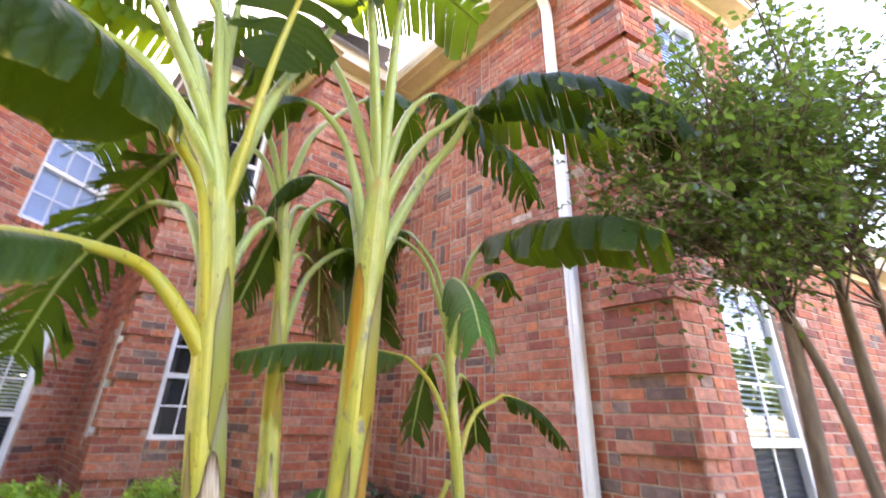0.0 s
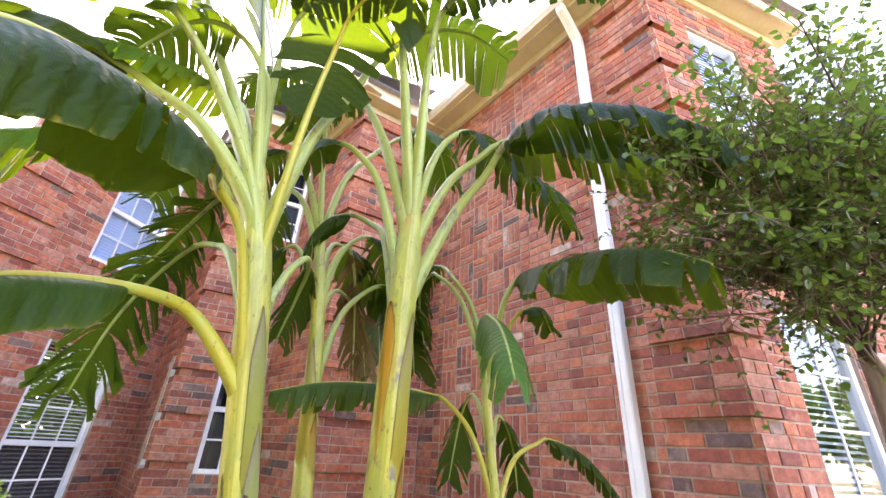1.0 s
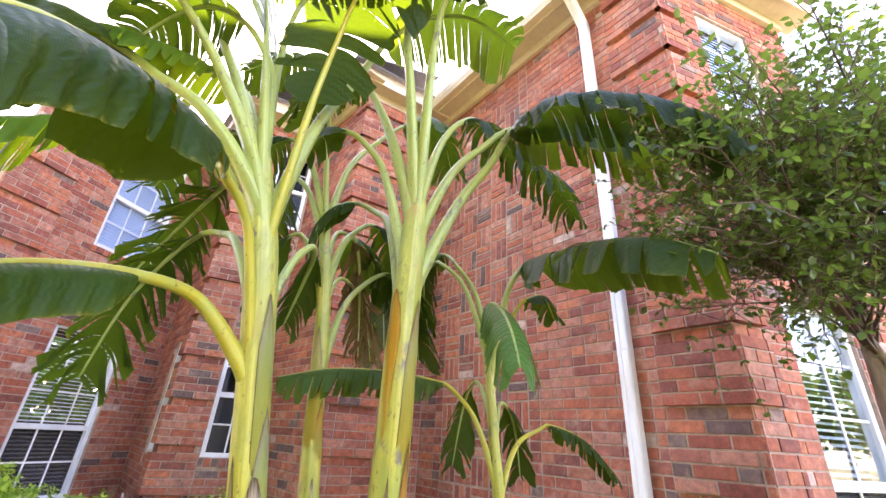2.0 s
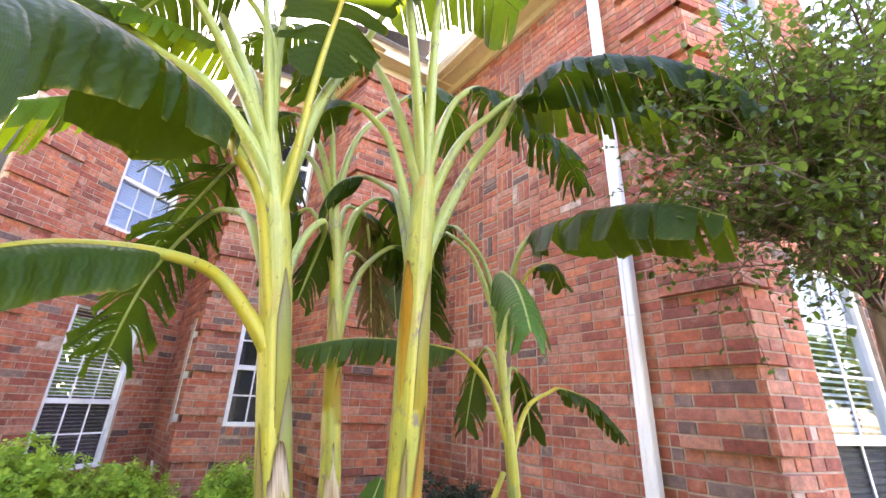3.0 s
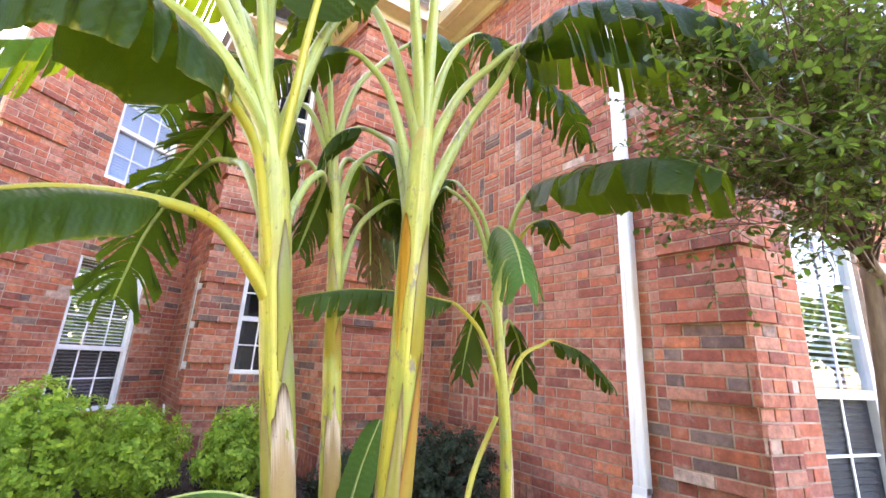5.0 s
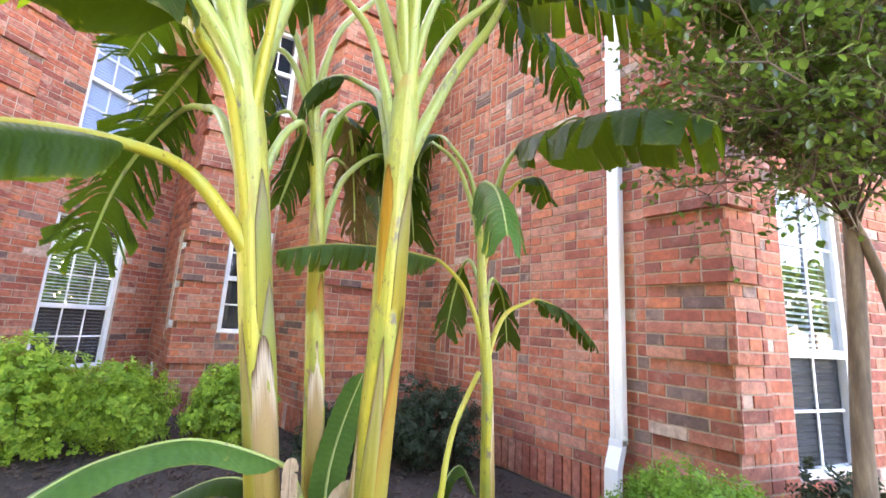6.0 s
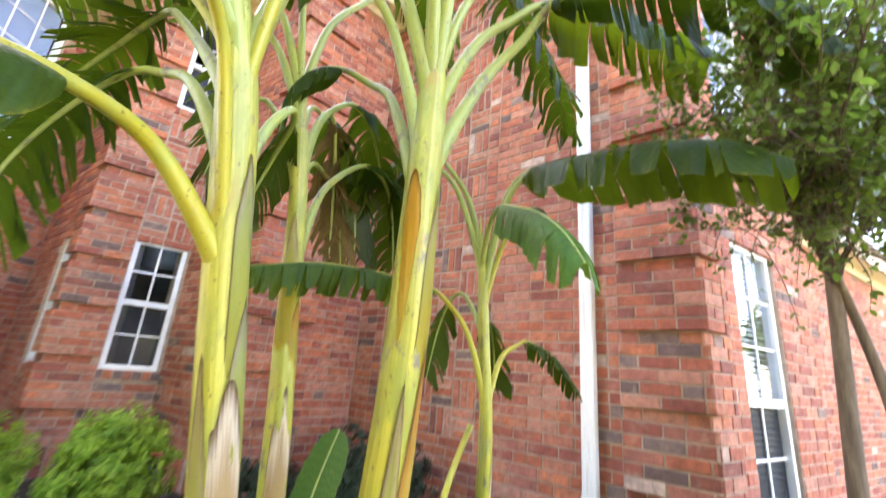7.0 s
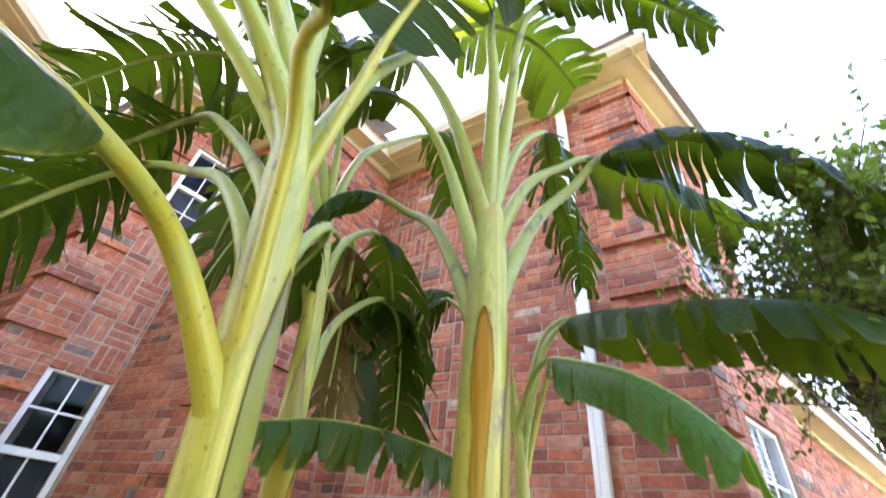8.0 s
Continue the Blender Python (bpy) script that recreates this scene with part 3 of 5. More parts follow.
eave("wall_main", -0.35, 2.44, 0.0, "beige painted eave over the brick wall")
eave("wall_bay_side", 0.0, 2.0, 0.005, "beige painted eave of the bay", False)
eave("wall_bay", -0.35, 0.9, 0.010, "beige painted eave of the bay", False)
eave("wall_return", 0.0, 1.64, 0.015, "beige painted eave of the return", False)
eave("wall_recess", -0.32, 1.14, 0.020, "beige painted eave of the recess", False)
eave("wall_side", 0.0, 3.38, 0.025, "beige painted eave with a metal gutter")
eave("wall_front", -0.29, 2.02, 0.030, "beige painted eave over the front wall", False)
eave("wall_wing", 0.02, 7.2, 0.0, "beige painted low eave over the wing", False)


def downspout():
    """White ribbed downspout: offset at the gutter, straight run, kicked foot."""
    w = WALLS["wall_side"]
    s = 5.00 - 2.565
    base = empty("downspout", w.at(s, 0.04, GROUND))
    inv = base.matrix_basis.inverted()

    def run(name, pts, label=""):
        bm = bmesh.new()
        hw, hd, c = 0.045, 0.034, 0.009
        prof = [(-hw, -hd + c), (-hw + c, -hd), (-0.012, -hd), (-0.008, -hd + 0.005), (0.008, -hd + 0.005), (0.012, -hd), (hw - c, -hd), (hw, -hd + c), (hw, hd), (-hw, hd)]
        rings = []
        for i, p in enumerate(pts):
            a, b = Vector(pts[max(i - 1, 0)]), Vector(pts[min(i + 1, len(pts) - 1)])
            t = (b - a).normalized()
            # t lies in the plane of out (y) and z; the profile's depth runs square to it
            dep = Vector((0, t.z, -t.y))
            rings.append([bm.verts.new(inv @ (w.m @ (Vector(p) + Vector((u, 0, 0)) + dep * v))) for u, v in prof])
        for r0, r1 in zip(rings, rings[1:]):
            for k in range(len(prof)):
                q = (k + 1) % len(prof)
                bm.faces.new((r0[k], r0[q], r1[q], r1[k]))
        bm.faces.new(rings[0])
        bm.faces.new(list(reversed(rings[-1])))
        return part(name, bm, PIPE, base, label)

    run("pipe", [(s, -0.042, 0.33), (s, -0.042, 1.72)])
    run("pipe", [(s, -0.0415, 1.722), (s, -0.042, 4.98)])
    run("elbow", [(s, -0.044, 4.94), (s, -0.05, 5.00), (s, -0.10, 5.06), (s, -0.22, 5.20), (s, -0.28, 5.25), (s, -0.29, 5.34)])
    run("elbow", [(s, -0.047, 0.36), (s, -0.052, 0.31), (s, -0.085, 0.24), (s, -0.105, 0.19), (s, -0.11, 0.12), (s, -0.11, -0.13)])
    for z in (3.1,):
        boxpart("strap", inv @ w.m, (s - 0.055, s + 0.055, -0.083, -0.079, z, z + 0.025), PIPE, base)
    tagged(base, "white metal downspout fixed to the brick wall", "downspout")


downspout()
# a short drain pipe by the foot of the bay
_bm = bmesh.new()
tube(_bm, spline([(0.02, 0, 0), (0.0, 0, 0.2), (-0.02, 0.03, 0.42), (-0.03, 0.06, 0.5)], 8)[0], lambda u: 0.013, 8)
_ob = part("drain_pipe", _bm, GALV)
_ob.location = (0.37, 7.25, GROUND)
tagged(_ob, "thin grey plastic drain pipe beside brick bay", "pipe")


# ---- ground ----
def build_ground():
    bm = bmesh.new()
    xs = [-600, -60, -12] + [-4 + 0.22 * i for i in range(46)] + [14, 60, 600]
    ys = [-600, -60, -12] + [-2 + 0.22 * i for i in range(50)] + [16, 60, 600]
    grid = []
    for y in ys:
        row = []
        for x in xs:
            near = abs(x) < 12 and abs(y) < 13
            z = GROUND + (0.022 * noise.noise(Vector((x * 2.3, y * 2.3, 0))) + 0.012 * noise.noise(Vector((x * 7, y * 7, 3))) if near else 0)
            row.append(bm.verts.new((x, y, z)))
        grid.append(row)
    for j in range(len(ys) - 1):
        for i in range(len(xs) - 1):
            f = bm.faces.new((grid[j][i], grid[j][i + 1], grid[j + 1][i + 1], grid[j + 1][i]))
            cx, cy = (xs[i] + xs[i + 1]) / 2, (ys[j] + ys[j + 1]) / 2
            f.material_index = 0 if (-1.9 < cx < 6 and cy > 1.1 and cy < 12) else 1
            f.smooth = True
    ob = part("ground", bm, MULCH)
    ob.data.materials.append(GRASS_FAR)
    tagged(ob, "dark bark mulch bed with grass beyond", "ground", kind="structure")
    bm = bmesh.new()
    rng = random.Random(4)
    for _ in range(6500):
        x, y = rng.uniform(-1.8, 2.5), rng.uniform(1.6, 7.2)
        c = Vector((x, y, GROUND + 0.02 * noise.noise(Vector((x * 2.3, y * 2.3, 0))) + 0.014))
        m = Matrix.Translation(c) @ Euler((rng.uniform(-.5, .5), rng.uniform(-.5, .5), rng.uniform(0, 6.3))).to_matrix().to_4x4()
        l, wd, h = rng.uniform(0.007, 0.03), rng.uniform(0.003, 0.011), rng.uniform(0.002, 0.006)
        add_box(bm, m, -l, l, -wd, wd, -h, h)
    ob = part("bark_chips", bm, CHIP)
    tagged(ob, "scattered dark bark chips on the bed", "mulch", kind="stuff")


build_ground()
# ---- banana plants ----
def blade_mesh(bm, curve, w, droop, rng, tears, spread=1.0, hint=None, ragged=0.12, fold=0.15, tip=0.25, part_by=0.0):
    """Both halves of a banana leaf along its rib: lobes parted by tears, hanging by droop radians at the rim."""
    uvl = bm.loops.layers.uv.verify()
    n = len(curve) - 1
    down = Vector((0, 0, -1))
    frames = []
    side = None
    for i, c in enumerate(curve):
        t = (curve[min(i + 1, n)] - curve[max(i - 1, 0)]).normalized()
        s = t.cross(Vector((0, 0, 1)))
        if hint is not None:
            s = Vector(hint) - t * t.dot(Vector(hint))
        elif s.length < 0.35 and side is not None:
            s = side - t * side.dot(t)
        s = s.normalized()
        if side is not None and s.dot(side) < 0:
            s = -s
        side = s
        frames.append((c, t, s))

    def prof(u):
        a = min(1.0, (u / 0.16)) ** 0.55 if u > 0 else 0.0
        b = 1.0 if u < 1 - tip else math.sqrt(max(0.0, 1 - ((u - 1 + tip) / tip) ** 2))
        return w * a * b

    M = 6
    for sg in (-1, 1):
        i = 0.0
        while i < n - 1e-6:
            long = rng.choice((0.35, 0.6, 0.9, 1.2, 1.9)) * n / (tears * 1.5 if tears > 6 else tears)
            j = min(n, i + long)
            if n - j < 0.4:
                j = n
            k = max(2, int((j - i) * 1.5) + 1)
            extra = rng.gauss(0, ragged)
            pinch = rng.choice((0.04, 0.08, 0.14, 0.22, 0.34)) + part_by * rng.uniform(0.4, 1.0) if tears > 3 else 0.0
            curl = rng.gauss(0, 0.10)
            shorten = 1 - abs(rng.gauss(0, 0.11 if tears > 3 else 0.01))
            grid = []
            for q in range(k + 1):
                f = q / k
                x = i + (j - i) * f
                row = []
                for v in range(M + 1):
                    vv = v / M
                    xx = x + ((i + j) / 2 - x) * pinch * vv * vv
                    a = min(n - 1, int(xx))
                    g = xx - a
                    c = frames[a][0].lerp(frames[a + 1][0], g)
                    t = frames[a][1].lerp(frames[a + 1][1], g).normalized()
                    s = frames[a][2].lerp(frames[a + 1][2], g).normalized()
                    wd = prof(xx / n) * shorten
                    # the half bends over a shoulder near the rib, then hangs
                    end = droop + extra + curl * (f - 0.5)
                    lx = lz = 0.0
                    for h in range(v):
                        an = -fold + (end + fold) * min(1.0, ((h + 0.5) / M) * 2.0) ** 0.8
                        lx += math.cos(an) / M
                        lz += math.sin(an) / M
                    lat = wd * spread
                    wav = 0.03 * w * math.sin(xx * 2.2 + vv * 3 + sg) * vv
                    p = c + s * sg * (lat * lx + wav) + down * (lat * lz) + t * (0.16 * lat * vv)
                    row.append(bm.verts.new(p))
                grid.append(row)
            for q in range(k):
                for v in range(M):
                    quad = (grid[q][v], grid[q + 1][v], grid[q + 1][v + 1], grid[q][v + 1])
                    if sg < 0:
                        quad = tuple(reversed(quad))
                    try:
                        fc = bm.faces.new(quad)
                    except ValueError:
                        continue
                    fc.smooth = True
                    u0, u1 = (i + (j - i) * q / k) / n, (i + (j - i) * (q + 1) / k) / n
                    uvs = {grid[q][v]: (u0, v / M), grid[q + 1][v]: (u1, v / M), grid[q + 1][v + 1]: (u1, (v + 1) / M), grid[q][v + 1]: (u0, (v + 1) / M)}
                    for lo in fc.loops:
                        lo[uvl].uv = uvs[lo.vert]
            i = j


def banana_leaf(plant, pts, base, w, droop=1.0, tears=9, r=(0.026, 0.014, 0.004), seed=0, petiole=None, blade=None, hint=None, label="", blade_label="", ragged=0.12, fold=0.15, tip=0.25, spread=1.0, start=0.0, part_by=0.12):
    """One leaf: a stalk that runs on as the rib, and its blade from point number base."""
    rng = random.Random(seed * 7 + 3)
    inv = plant.matrix_basis.inverted()
    root = STEMS.get(plant.name)
    pts = [Vector(p) for p in pts]
    r0, r1, r2 = r
    if root:
        # the stalk's foot wraps the stem for a way before it parts from it
        low = stem_at(root, pts[0].z - 0.30)
        here = stem_at(root, pts[0].z - 0.10)
        pts = [low, here.lerp(pts[0], 0.5)] + pts[1:]
        base += 1
        r0 = min(stem_radius(root, pts[0].z) * 0.9, r0 * 1.15)
    loc = [inv @ p for p in pts]
    curve, marks = spline(loc, 36)
    ub = marks[base]
    bm = bmesh.new()

    def rad(u):
        if u < ub:
            f = min(1.0, u / max(ub, 1e-6))
            return r1 + (r0 - r1) * (1 - f) ** 1.05
        return r1 + (r2 - r1) * (u - ub) / max(1e-6, 1 - ub)

    tube(bm, curve, rad, 14, lambda u, a: 1.0 + 0.07 * math.sin(3 * a + 1) * (1 - u) + 0.03 * math.sin(7 * a + 9 * u))
    st = part("leaf", bm, petiole or PETIOLE, plant, label)
    bm = bmesh.new()
    fine, _ = spline(loc, 60)
    cut_at = max(0, int((ub - start) * 60))
    rib = [p + Vector((0, 0, 0.002)) for p in fine[cut_at:]]
    if len(rib) > 3:
        blade_mesh(bm, rib, w, droop, rng, tears, spread, hint, ragged, fold, tip, part_by)
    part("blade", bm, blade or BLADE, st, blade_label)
    return st


STEMS = {}


def stem_at(root, z):
    pts = root[0]
    for a, b in zip(pts, pts[1:]):
        if a[2] <= z <= b[2]:
            return Vector(a).lerp(Vector(b), (z - a[2]) / (b[2] - a[2]))
    return Vector(pts[0] if z < pts[0][2] else pts[-1])


def stem_radius(root, z):
    pts, r0, r1 = root
    u = min(1.0, max(0.0, (z - pts[0][2]) / (pts[-1][2] - pts[0][2])))
    return r0 + (r1 - r0) * u ** 0.8


def banana_stem(plant, pts, r0, r1, seed):
    rng = random.Random(seed)
    STEMS[plant.name] = (pts, r0, r1)
    inv = plant.matrix_basis.inverted()
    curve, _ = spline([inv @ Vector(p) for p in pts], 40)
    ph = [rng.uniform(0, 6.3) for _ in range(6)]
    steps = sorted(rng.uniform(0.1, 0.95) for _ in range(6))

    def shape(u, a):
        v = 1 + 0.035 * math.sin(2 * a + ph[0]) + 0.02 * math.sin(5 * a + ph[1] + 3 * u)
        for k, s in enumerate(steps):
            # the rim of one wrapped sheath over the next
            edge = s + 0.06 * math.sin(a + ph[k % 6])
            v += 0.026 if u < edge else 0.0
        return v

    bm = bmesh.new()
    tube(bm, curve, lambda u: (r0 + (r1 - r0) * u ** 0.8) * (1.0 if u < 0.80 else max(0.12, 1 - ((u - 0.80) / 0.20) ** 1.5)), 28, shape)
    return part("pseudostem", bm, STEM, plant)


def sheath(plant, z0, z1, a0, span, flare, material, label, seed, widen=False, peak=0.34):
    """Old leaf sheath that hugs the stem, with a torn, slightly lifted tip; widen: broad at the top, a point below."""
    rng = random.Random(seed)
    inv, root = plant.matrix_basis.inverted(), STEMS[plant.name]
    bm = bmesh.new()
    uvl = bm.loops.layers.uv.verify()
    rows, n, cols = [], 20, 14
    teeth = [rng.uniform(-0.018, 0.014) for _ in range(cols + 1)]
    place = {}
    for i in range(n + 1):
        u = i / n
        row = []
        for k in range(cols + 1):
            v = 2 * k / cols - 1
            # the rim runs up to a ragged point at the middle
            top = 1.0 - peak * abs(v) ** 1.4 + teeth[k]
            uu = u * top
            z = z0 + (z1 - z0) * uu
            c = inv @ stem_at(root, z)
            share = (z - root[0][0][2]) / (root[0][-1][2] - root[0][0][2])
            lift = flare * max(0.0, uu - 0.75) ** 2 * 5 * (1 - 0.5 * abs(v))
            rise = 0.9 + 0.1 * min(1.0, uu / 0.3) if z0 > 0 else 1.0
            rr = rise * stem_radius(root, z) * (1.06 + 0.165 * (1 - share) - 0.045 * abs(v) ** 3 + lift + 0.012 * math.sin(7 * v + 9 * uu + seed)) + 0.0015
            an = a0 + span / 2 * v * (0.12 + 0.88 * uu if widen else 1 - 0.3 * uu)
            vert = bm.verts.new(c + Vector((math.cos(an), math.sin(an), 0)) * rr)
            place[vert] = (k / cols, u)
            row.append(vert)
        rows.append(row)
    for a, b in zip(rows, rows[1:]):
        for k in range(cols):
            f = bm.faces.new((a[k], a[k + 1], b[k + 1], b[k]))
            f.smooth = True
            for lo in f.loops:
                lo[uvl].uv = place[lo.vert]
    bmesh.ops.solidify(bm, geom=bm.faces[:], thickness=0.0025)
    part("dry_sheath", bm, material, plant, label)


def banana(name_label, base):
    p = empty("banana_plant", base)
    tagged(p, name_label, "banana plant", "banana clump")
    return p


B1 = banana("tall banana plant with thick yellow-green stem in mulch", (0.48, 2.75, GROUND))
S1 = [(0.48, 2.75, GROUND - 0.03), (0.405, 2.73, 0.3), (0.323, 2.70, 0.76), (0.246, 2.69, 1.20), (0.168, 2.65, 1.6), (0.095, 2.64, 1.95), (0.055, 2.645, 2.2)]
banana_stem(B1, S1, 0.054, 0.056, 1)
sheath(B1, -0.10, 0.955, -1.5, 2.1, 0.26, SHEATH, "papery dry brown sheath", 2, peak=0.17)
sheath(B1, 0.60, 1.16, -1.0, 1.5, 0.10, SHEATH_G, "pale green loosening sheath", 3)
sheath(B1, -0.10, 1.0, -2.7, 1.3, 0.05, SHEATH_Y, "yellowing outer sheath", 4)
sheath(B1, 0.95, 1.55, -1.2, 1.3, 0.05, SHEATH_G, "pale green loosening sheath", 8)
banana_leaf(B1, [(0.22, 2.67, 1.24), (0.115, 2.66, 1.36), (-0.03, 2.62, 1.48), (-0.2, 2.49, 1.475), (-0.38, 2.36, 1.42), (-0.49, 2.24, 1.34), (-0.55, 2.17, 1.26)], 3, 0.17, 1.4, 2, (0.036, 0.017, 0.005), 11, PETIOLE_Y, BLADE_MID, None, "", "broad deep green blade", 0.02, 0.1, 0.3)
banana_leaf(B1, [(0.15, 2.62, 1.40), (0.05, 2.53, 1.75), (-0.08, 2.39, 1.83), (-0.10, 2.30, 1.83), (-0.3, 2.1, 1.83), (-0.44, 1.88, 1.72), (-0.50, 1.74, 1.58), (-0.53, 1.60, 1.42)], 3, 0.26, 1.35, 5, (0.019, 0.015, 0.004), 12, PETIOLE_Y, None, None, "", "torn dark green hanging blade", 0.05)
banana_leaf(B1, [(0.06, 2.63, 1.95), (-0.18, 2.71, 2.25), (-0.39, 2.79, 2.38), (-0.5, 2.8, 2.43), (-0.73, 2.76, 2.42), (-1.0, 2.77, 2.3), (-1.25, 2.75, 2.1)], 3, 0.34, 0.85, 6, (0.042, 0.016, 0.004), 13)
banana_leaf(B1, [(0.05, 2.68, 2.0), (-0.03, 2.77, 2.41), (-0.11, 2.89, 2.59), (-0.35, 2.88, 2.60), (-0.59, 2.8, 2.49), (-0.82, 2.74, 2.31)], 2, 0.26, 1.1, 12, (0.034, 0.014, 0.004), 14, None, BLADE_BACKLIT)
banana_leaf(B1, [(0.04, 2.70, 1.95), (-0.3, 2.78, 2.22), (-0.46, 2.82, 2.16), (-0.6, 2.78, 2.02), (-0.78, 2.72, 1.86), (-0.95, 2.68, 1.68)], 2, 0.24, 1.2, 13, (0.030, 0.013, 0.004), 15, None, BLADE_BACKLIT)
banana_leaf(B1, [(0.05, 2.62, 2.0), (-0.09, 2.75, 2.45), (-0.25, 2.91, 2.87), (-0.37, 2.99, 3.21), (-0.53, 3.05, 3.48), (-0.78, 3.15, 3.55), (-1.05, 3.2, 3.4)], 3, 0.34, 0.6, 12, (0.034, 0.014, 0.004), 16)
banana_leaf(B1, [(0.06, 2.65, 2.05), (-0.01, 2.66, 2.46), (-0.07, 2.70, 2.79), (-0.14, 2.74, 3.16), (-0.2, 2.70, 3.5), (-0.12, 2.5, 3.7)], 2, 0.32, 0.5, 11, (0.032, 0.014, 0.004), 17)
banana_leaf(B1, [(0.14, 2.62, 1.70), (0.15, 2.54, 2.08), (0.16, 2.49, 2.39), (0.18, 2.42, 2.67), (0.2, 2.32, 2.90), (0.28, 2.15, 3.0), (0.36, 1.98, 2.95)], 2, 0.28, 0.7, 8, (0.020, 0.015, 0.004), 18, PETIOLE_Y, None, (0.85, -0.5, 0))
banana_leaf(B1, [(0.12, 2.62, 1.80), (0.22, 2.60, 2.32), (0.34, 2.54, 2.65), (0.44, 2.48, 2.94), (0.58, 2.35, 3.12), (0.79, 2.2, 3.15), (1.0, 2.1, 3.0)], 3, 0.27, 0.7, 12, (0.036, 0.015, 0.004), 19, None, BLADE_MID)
banana_leaf(B1, [(0.21, 2.70, 1.46), (0.27, 2.71, 1.69), (0.35, 2.74, 1.83), (0.41, 2.83, 1.84), (0.43, 2.97, 1.75), (0.41, 3.08, 1.55)], 3, 0.15, 1.2, 7, (0.026, 0.012, 0.004), 20)
banana_leaf(B1, [(0.10, 2.69, 1.60), (0.07, 2.82, 1.79), (0.03, 2.98, 1.87), (-0.04, 3.09, 1.88), (-0.14, 3.23, 1.74), (-0.22, 3.32, 1.53), (-0.27, 3.36, 1.24)], 3, 0.23, 0.75, 24, (0.026, 0.012, 0.004), 21, None, None, (0.75, 0.5, 0.15), part_by=0.45, ragged=0.25)
banana_leaf(B1, [(0.09, 2.74, 1.8), (0.03, 2.97, 2.08), (0.0, 3.15, 2.19), (-0.09, 3.33, 2.05), (-0.19, 3.46, 1.85), (-0.29, 3.58, 1.62)], 2, 0.24, 0.8, 24, (0.024, 0.012, 0.004), 22, None, None, (0.75, 0.5, 0.15), part_by=0.45, ragged=0.25)
banana_leaf(B1, [(0.05, 2.66, 2.05), (-0.16, 2.72, 2.45), (-0.40, 2.70, 2.72), (-0.55, 2.66, 2.78), (-0.85, 2.55, 2.80), (-1.15, 2.42, 2.68), (-1.45, 2.28, 2.45)], 3, 0.38, 0.5, 12, (0.034, 0.014, 0.004), 23)
banana_leaf(B1, [(0.05, 2.68, 2.02), (0.02, 2.67, 2.49), (-0.07, 2.69, 2.7), (-0.18, 2.72, 2.82), (-0.31, 2.76, 2.84), (-0.42, 2.83, 2.76), (-0.51, 2.89, 2.6)], 3, 0.28, 0.8, 12, (0.028, 0.013, 0.004), 24)
banana_leaf(B1, [(0.06, 2.7, 2.05), (0.02, 2.67, 2.56), (0.01, 2.66, 2.86), (0.03, 2.61, 3.03), (0.09, 2.54, 3.14), (0.2, 2.48, 3.23), (0.35, 2.44, 3.22)], 3, 0.24, 0.8, 11, (0.026, 0.012, 0.004), 25)
banana_leaf(B1, [(0.07, 2.68, 1.95), (0.04, 2.85, 2.28), (-0.02, 3.03, 2.44), (-0.11, 3.18, 2.46), (-0.20, 3.32, 2.38), (-0.28, 3.44, 2.2)], 2, 0.25, 0.7, 15, (0.024, 0.012, 0.004), 26, part_by=0.25, ragged=0.25)

B2 = banana("slimmer banana plant with yellow-green stem between taller ones", (0.73, 2.97, GROUND))
S2 = [(0.73, 2.97, GROUND - 0.03), (0.685, 2.95, 0.21), (0.612, 2.89, 0.71), (0.566, 2.88, 1.1), (0.535, 2.90, 1.52), (0.49, 2.93, 1.95), (0.455, 2.95, 2.2)]
banana_stem(B2, S2, 0.050, 0.027, 5)
sheath(B2, -0.10, 0.92, -1.75, 2.2, 0.22, SHEATH, "papery dry brown sheath", 6, peak=0.17)
sheath(B2, 0.95, 1.54, -2.3, 1.9, 0.08, SHEATH_Y, "yellow ageing sheath", 7)
sheath(B2, 0.90, 1.22, -1.3, 1.5, 0.10, SHEATH_B, "brown-edged dying sheath", 12)
banana_leaf(B2, [(0.46, 2.95, 2.1), (0.40, 2.96, 2.54), (0.38, 2.96, 2.72), (0.34, 3.0, 2.98), (0.24, 3.09, 3.18), (0.08, 3.22, 3.2), (-0.08, 3.3, 3.05)], 3, 0.22, 1.0, 9, (0.018, 0.010, 0.003), 31)
banana_leaf(B2, [(0.48, 2.95, 2.1), (0.55, 2.96, 2.47), (0.69, 2.91, 2.71), (0.81, 2.86, 2.86), (0.95, 2.83, 2.98), (1.11, 2.86, 2.96), (1.29, 2.97, 2.80)], 3, 0.24, 1.2, 10, (0.022, 0.011, 0.003), 32)
banana_leaf(B2, [(0.46, 2.96, 2.1), (0.37, 3.01, 2.39), (0.3, 3.1, 2.56), (0.24, 3.18, 2.64), (0.17, 3.31, 2.62), (0.14, 3.46, 2.45)], 3, 0.2, 1.1, 9, (0.022, 0.011, 0.003), 33)
banana_leaf(B2, [(0.46, 2.95, 2.0), (0.38, 3.03, 2.26), (0.31, 3.11, 2.36), (0.3, 3.23, 2.34), (0.33, 3.36, 2.15), (0.35, 3.4, 1.95)], 3, 0.19, 1.1, 9, (0.022, 0.011, 0.003), 34)
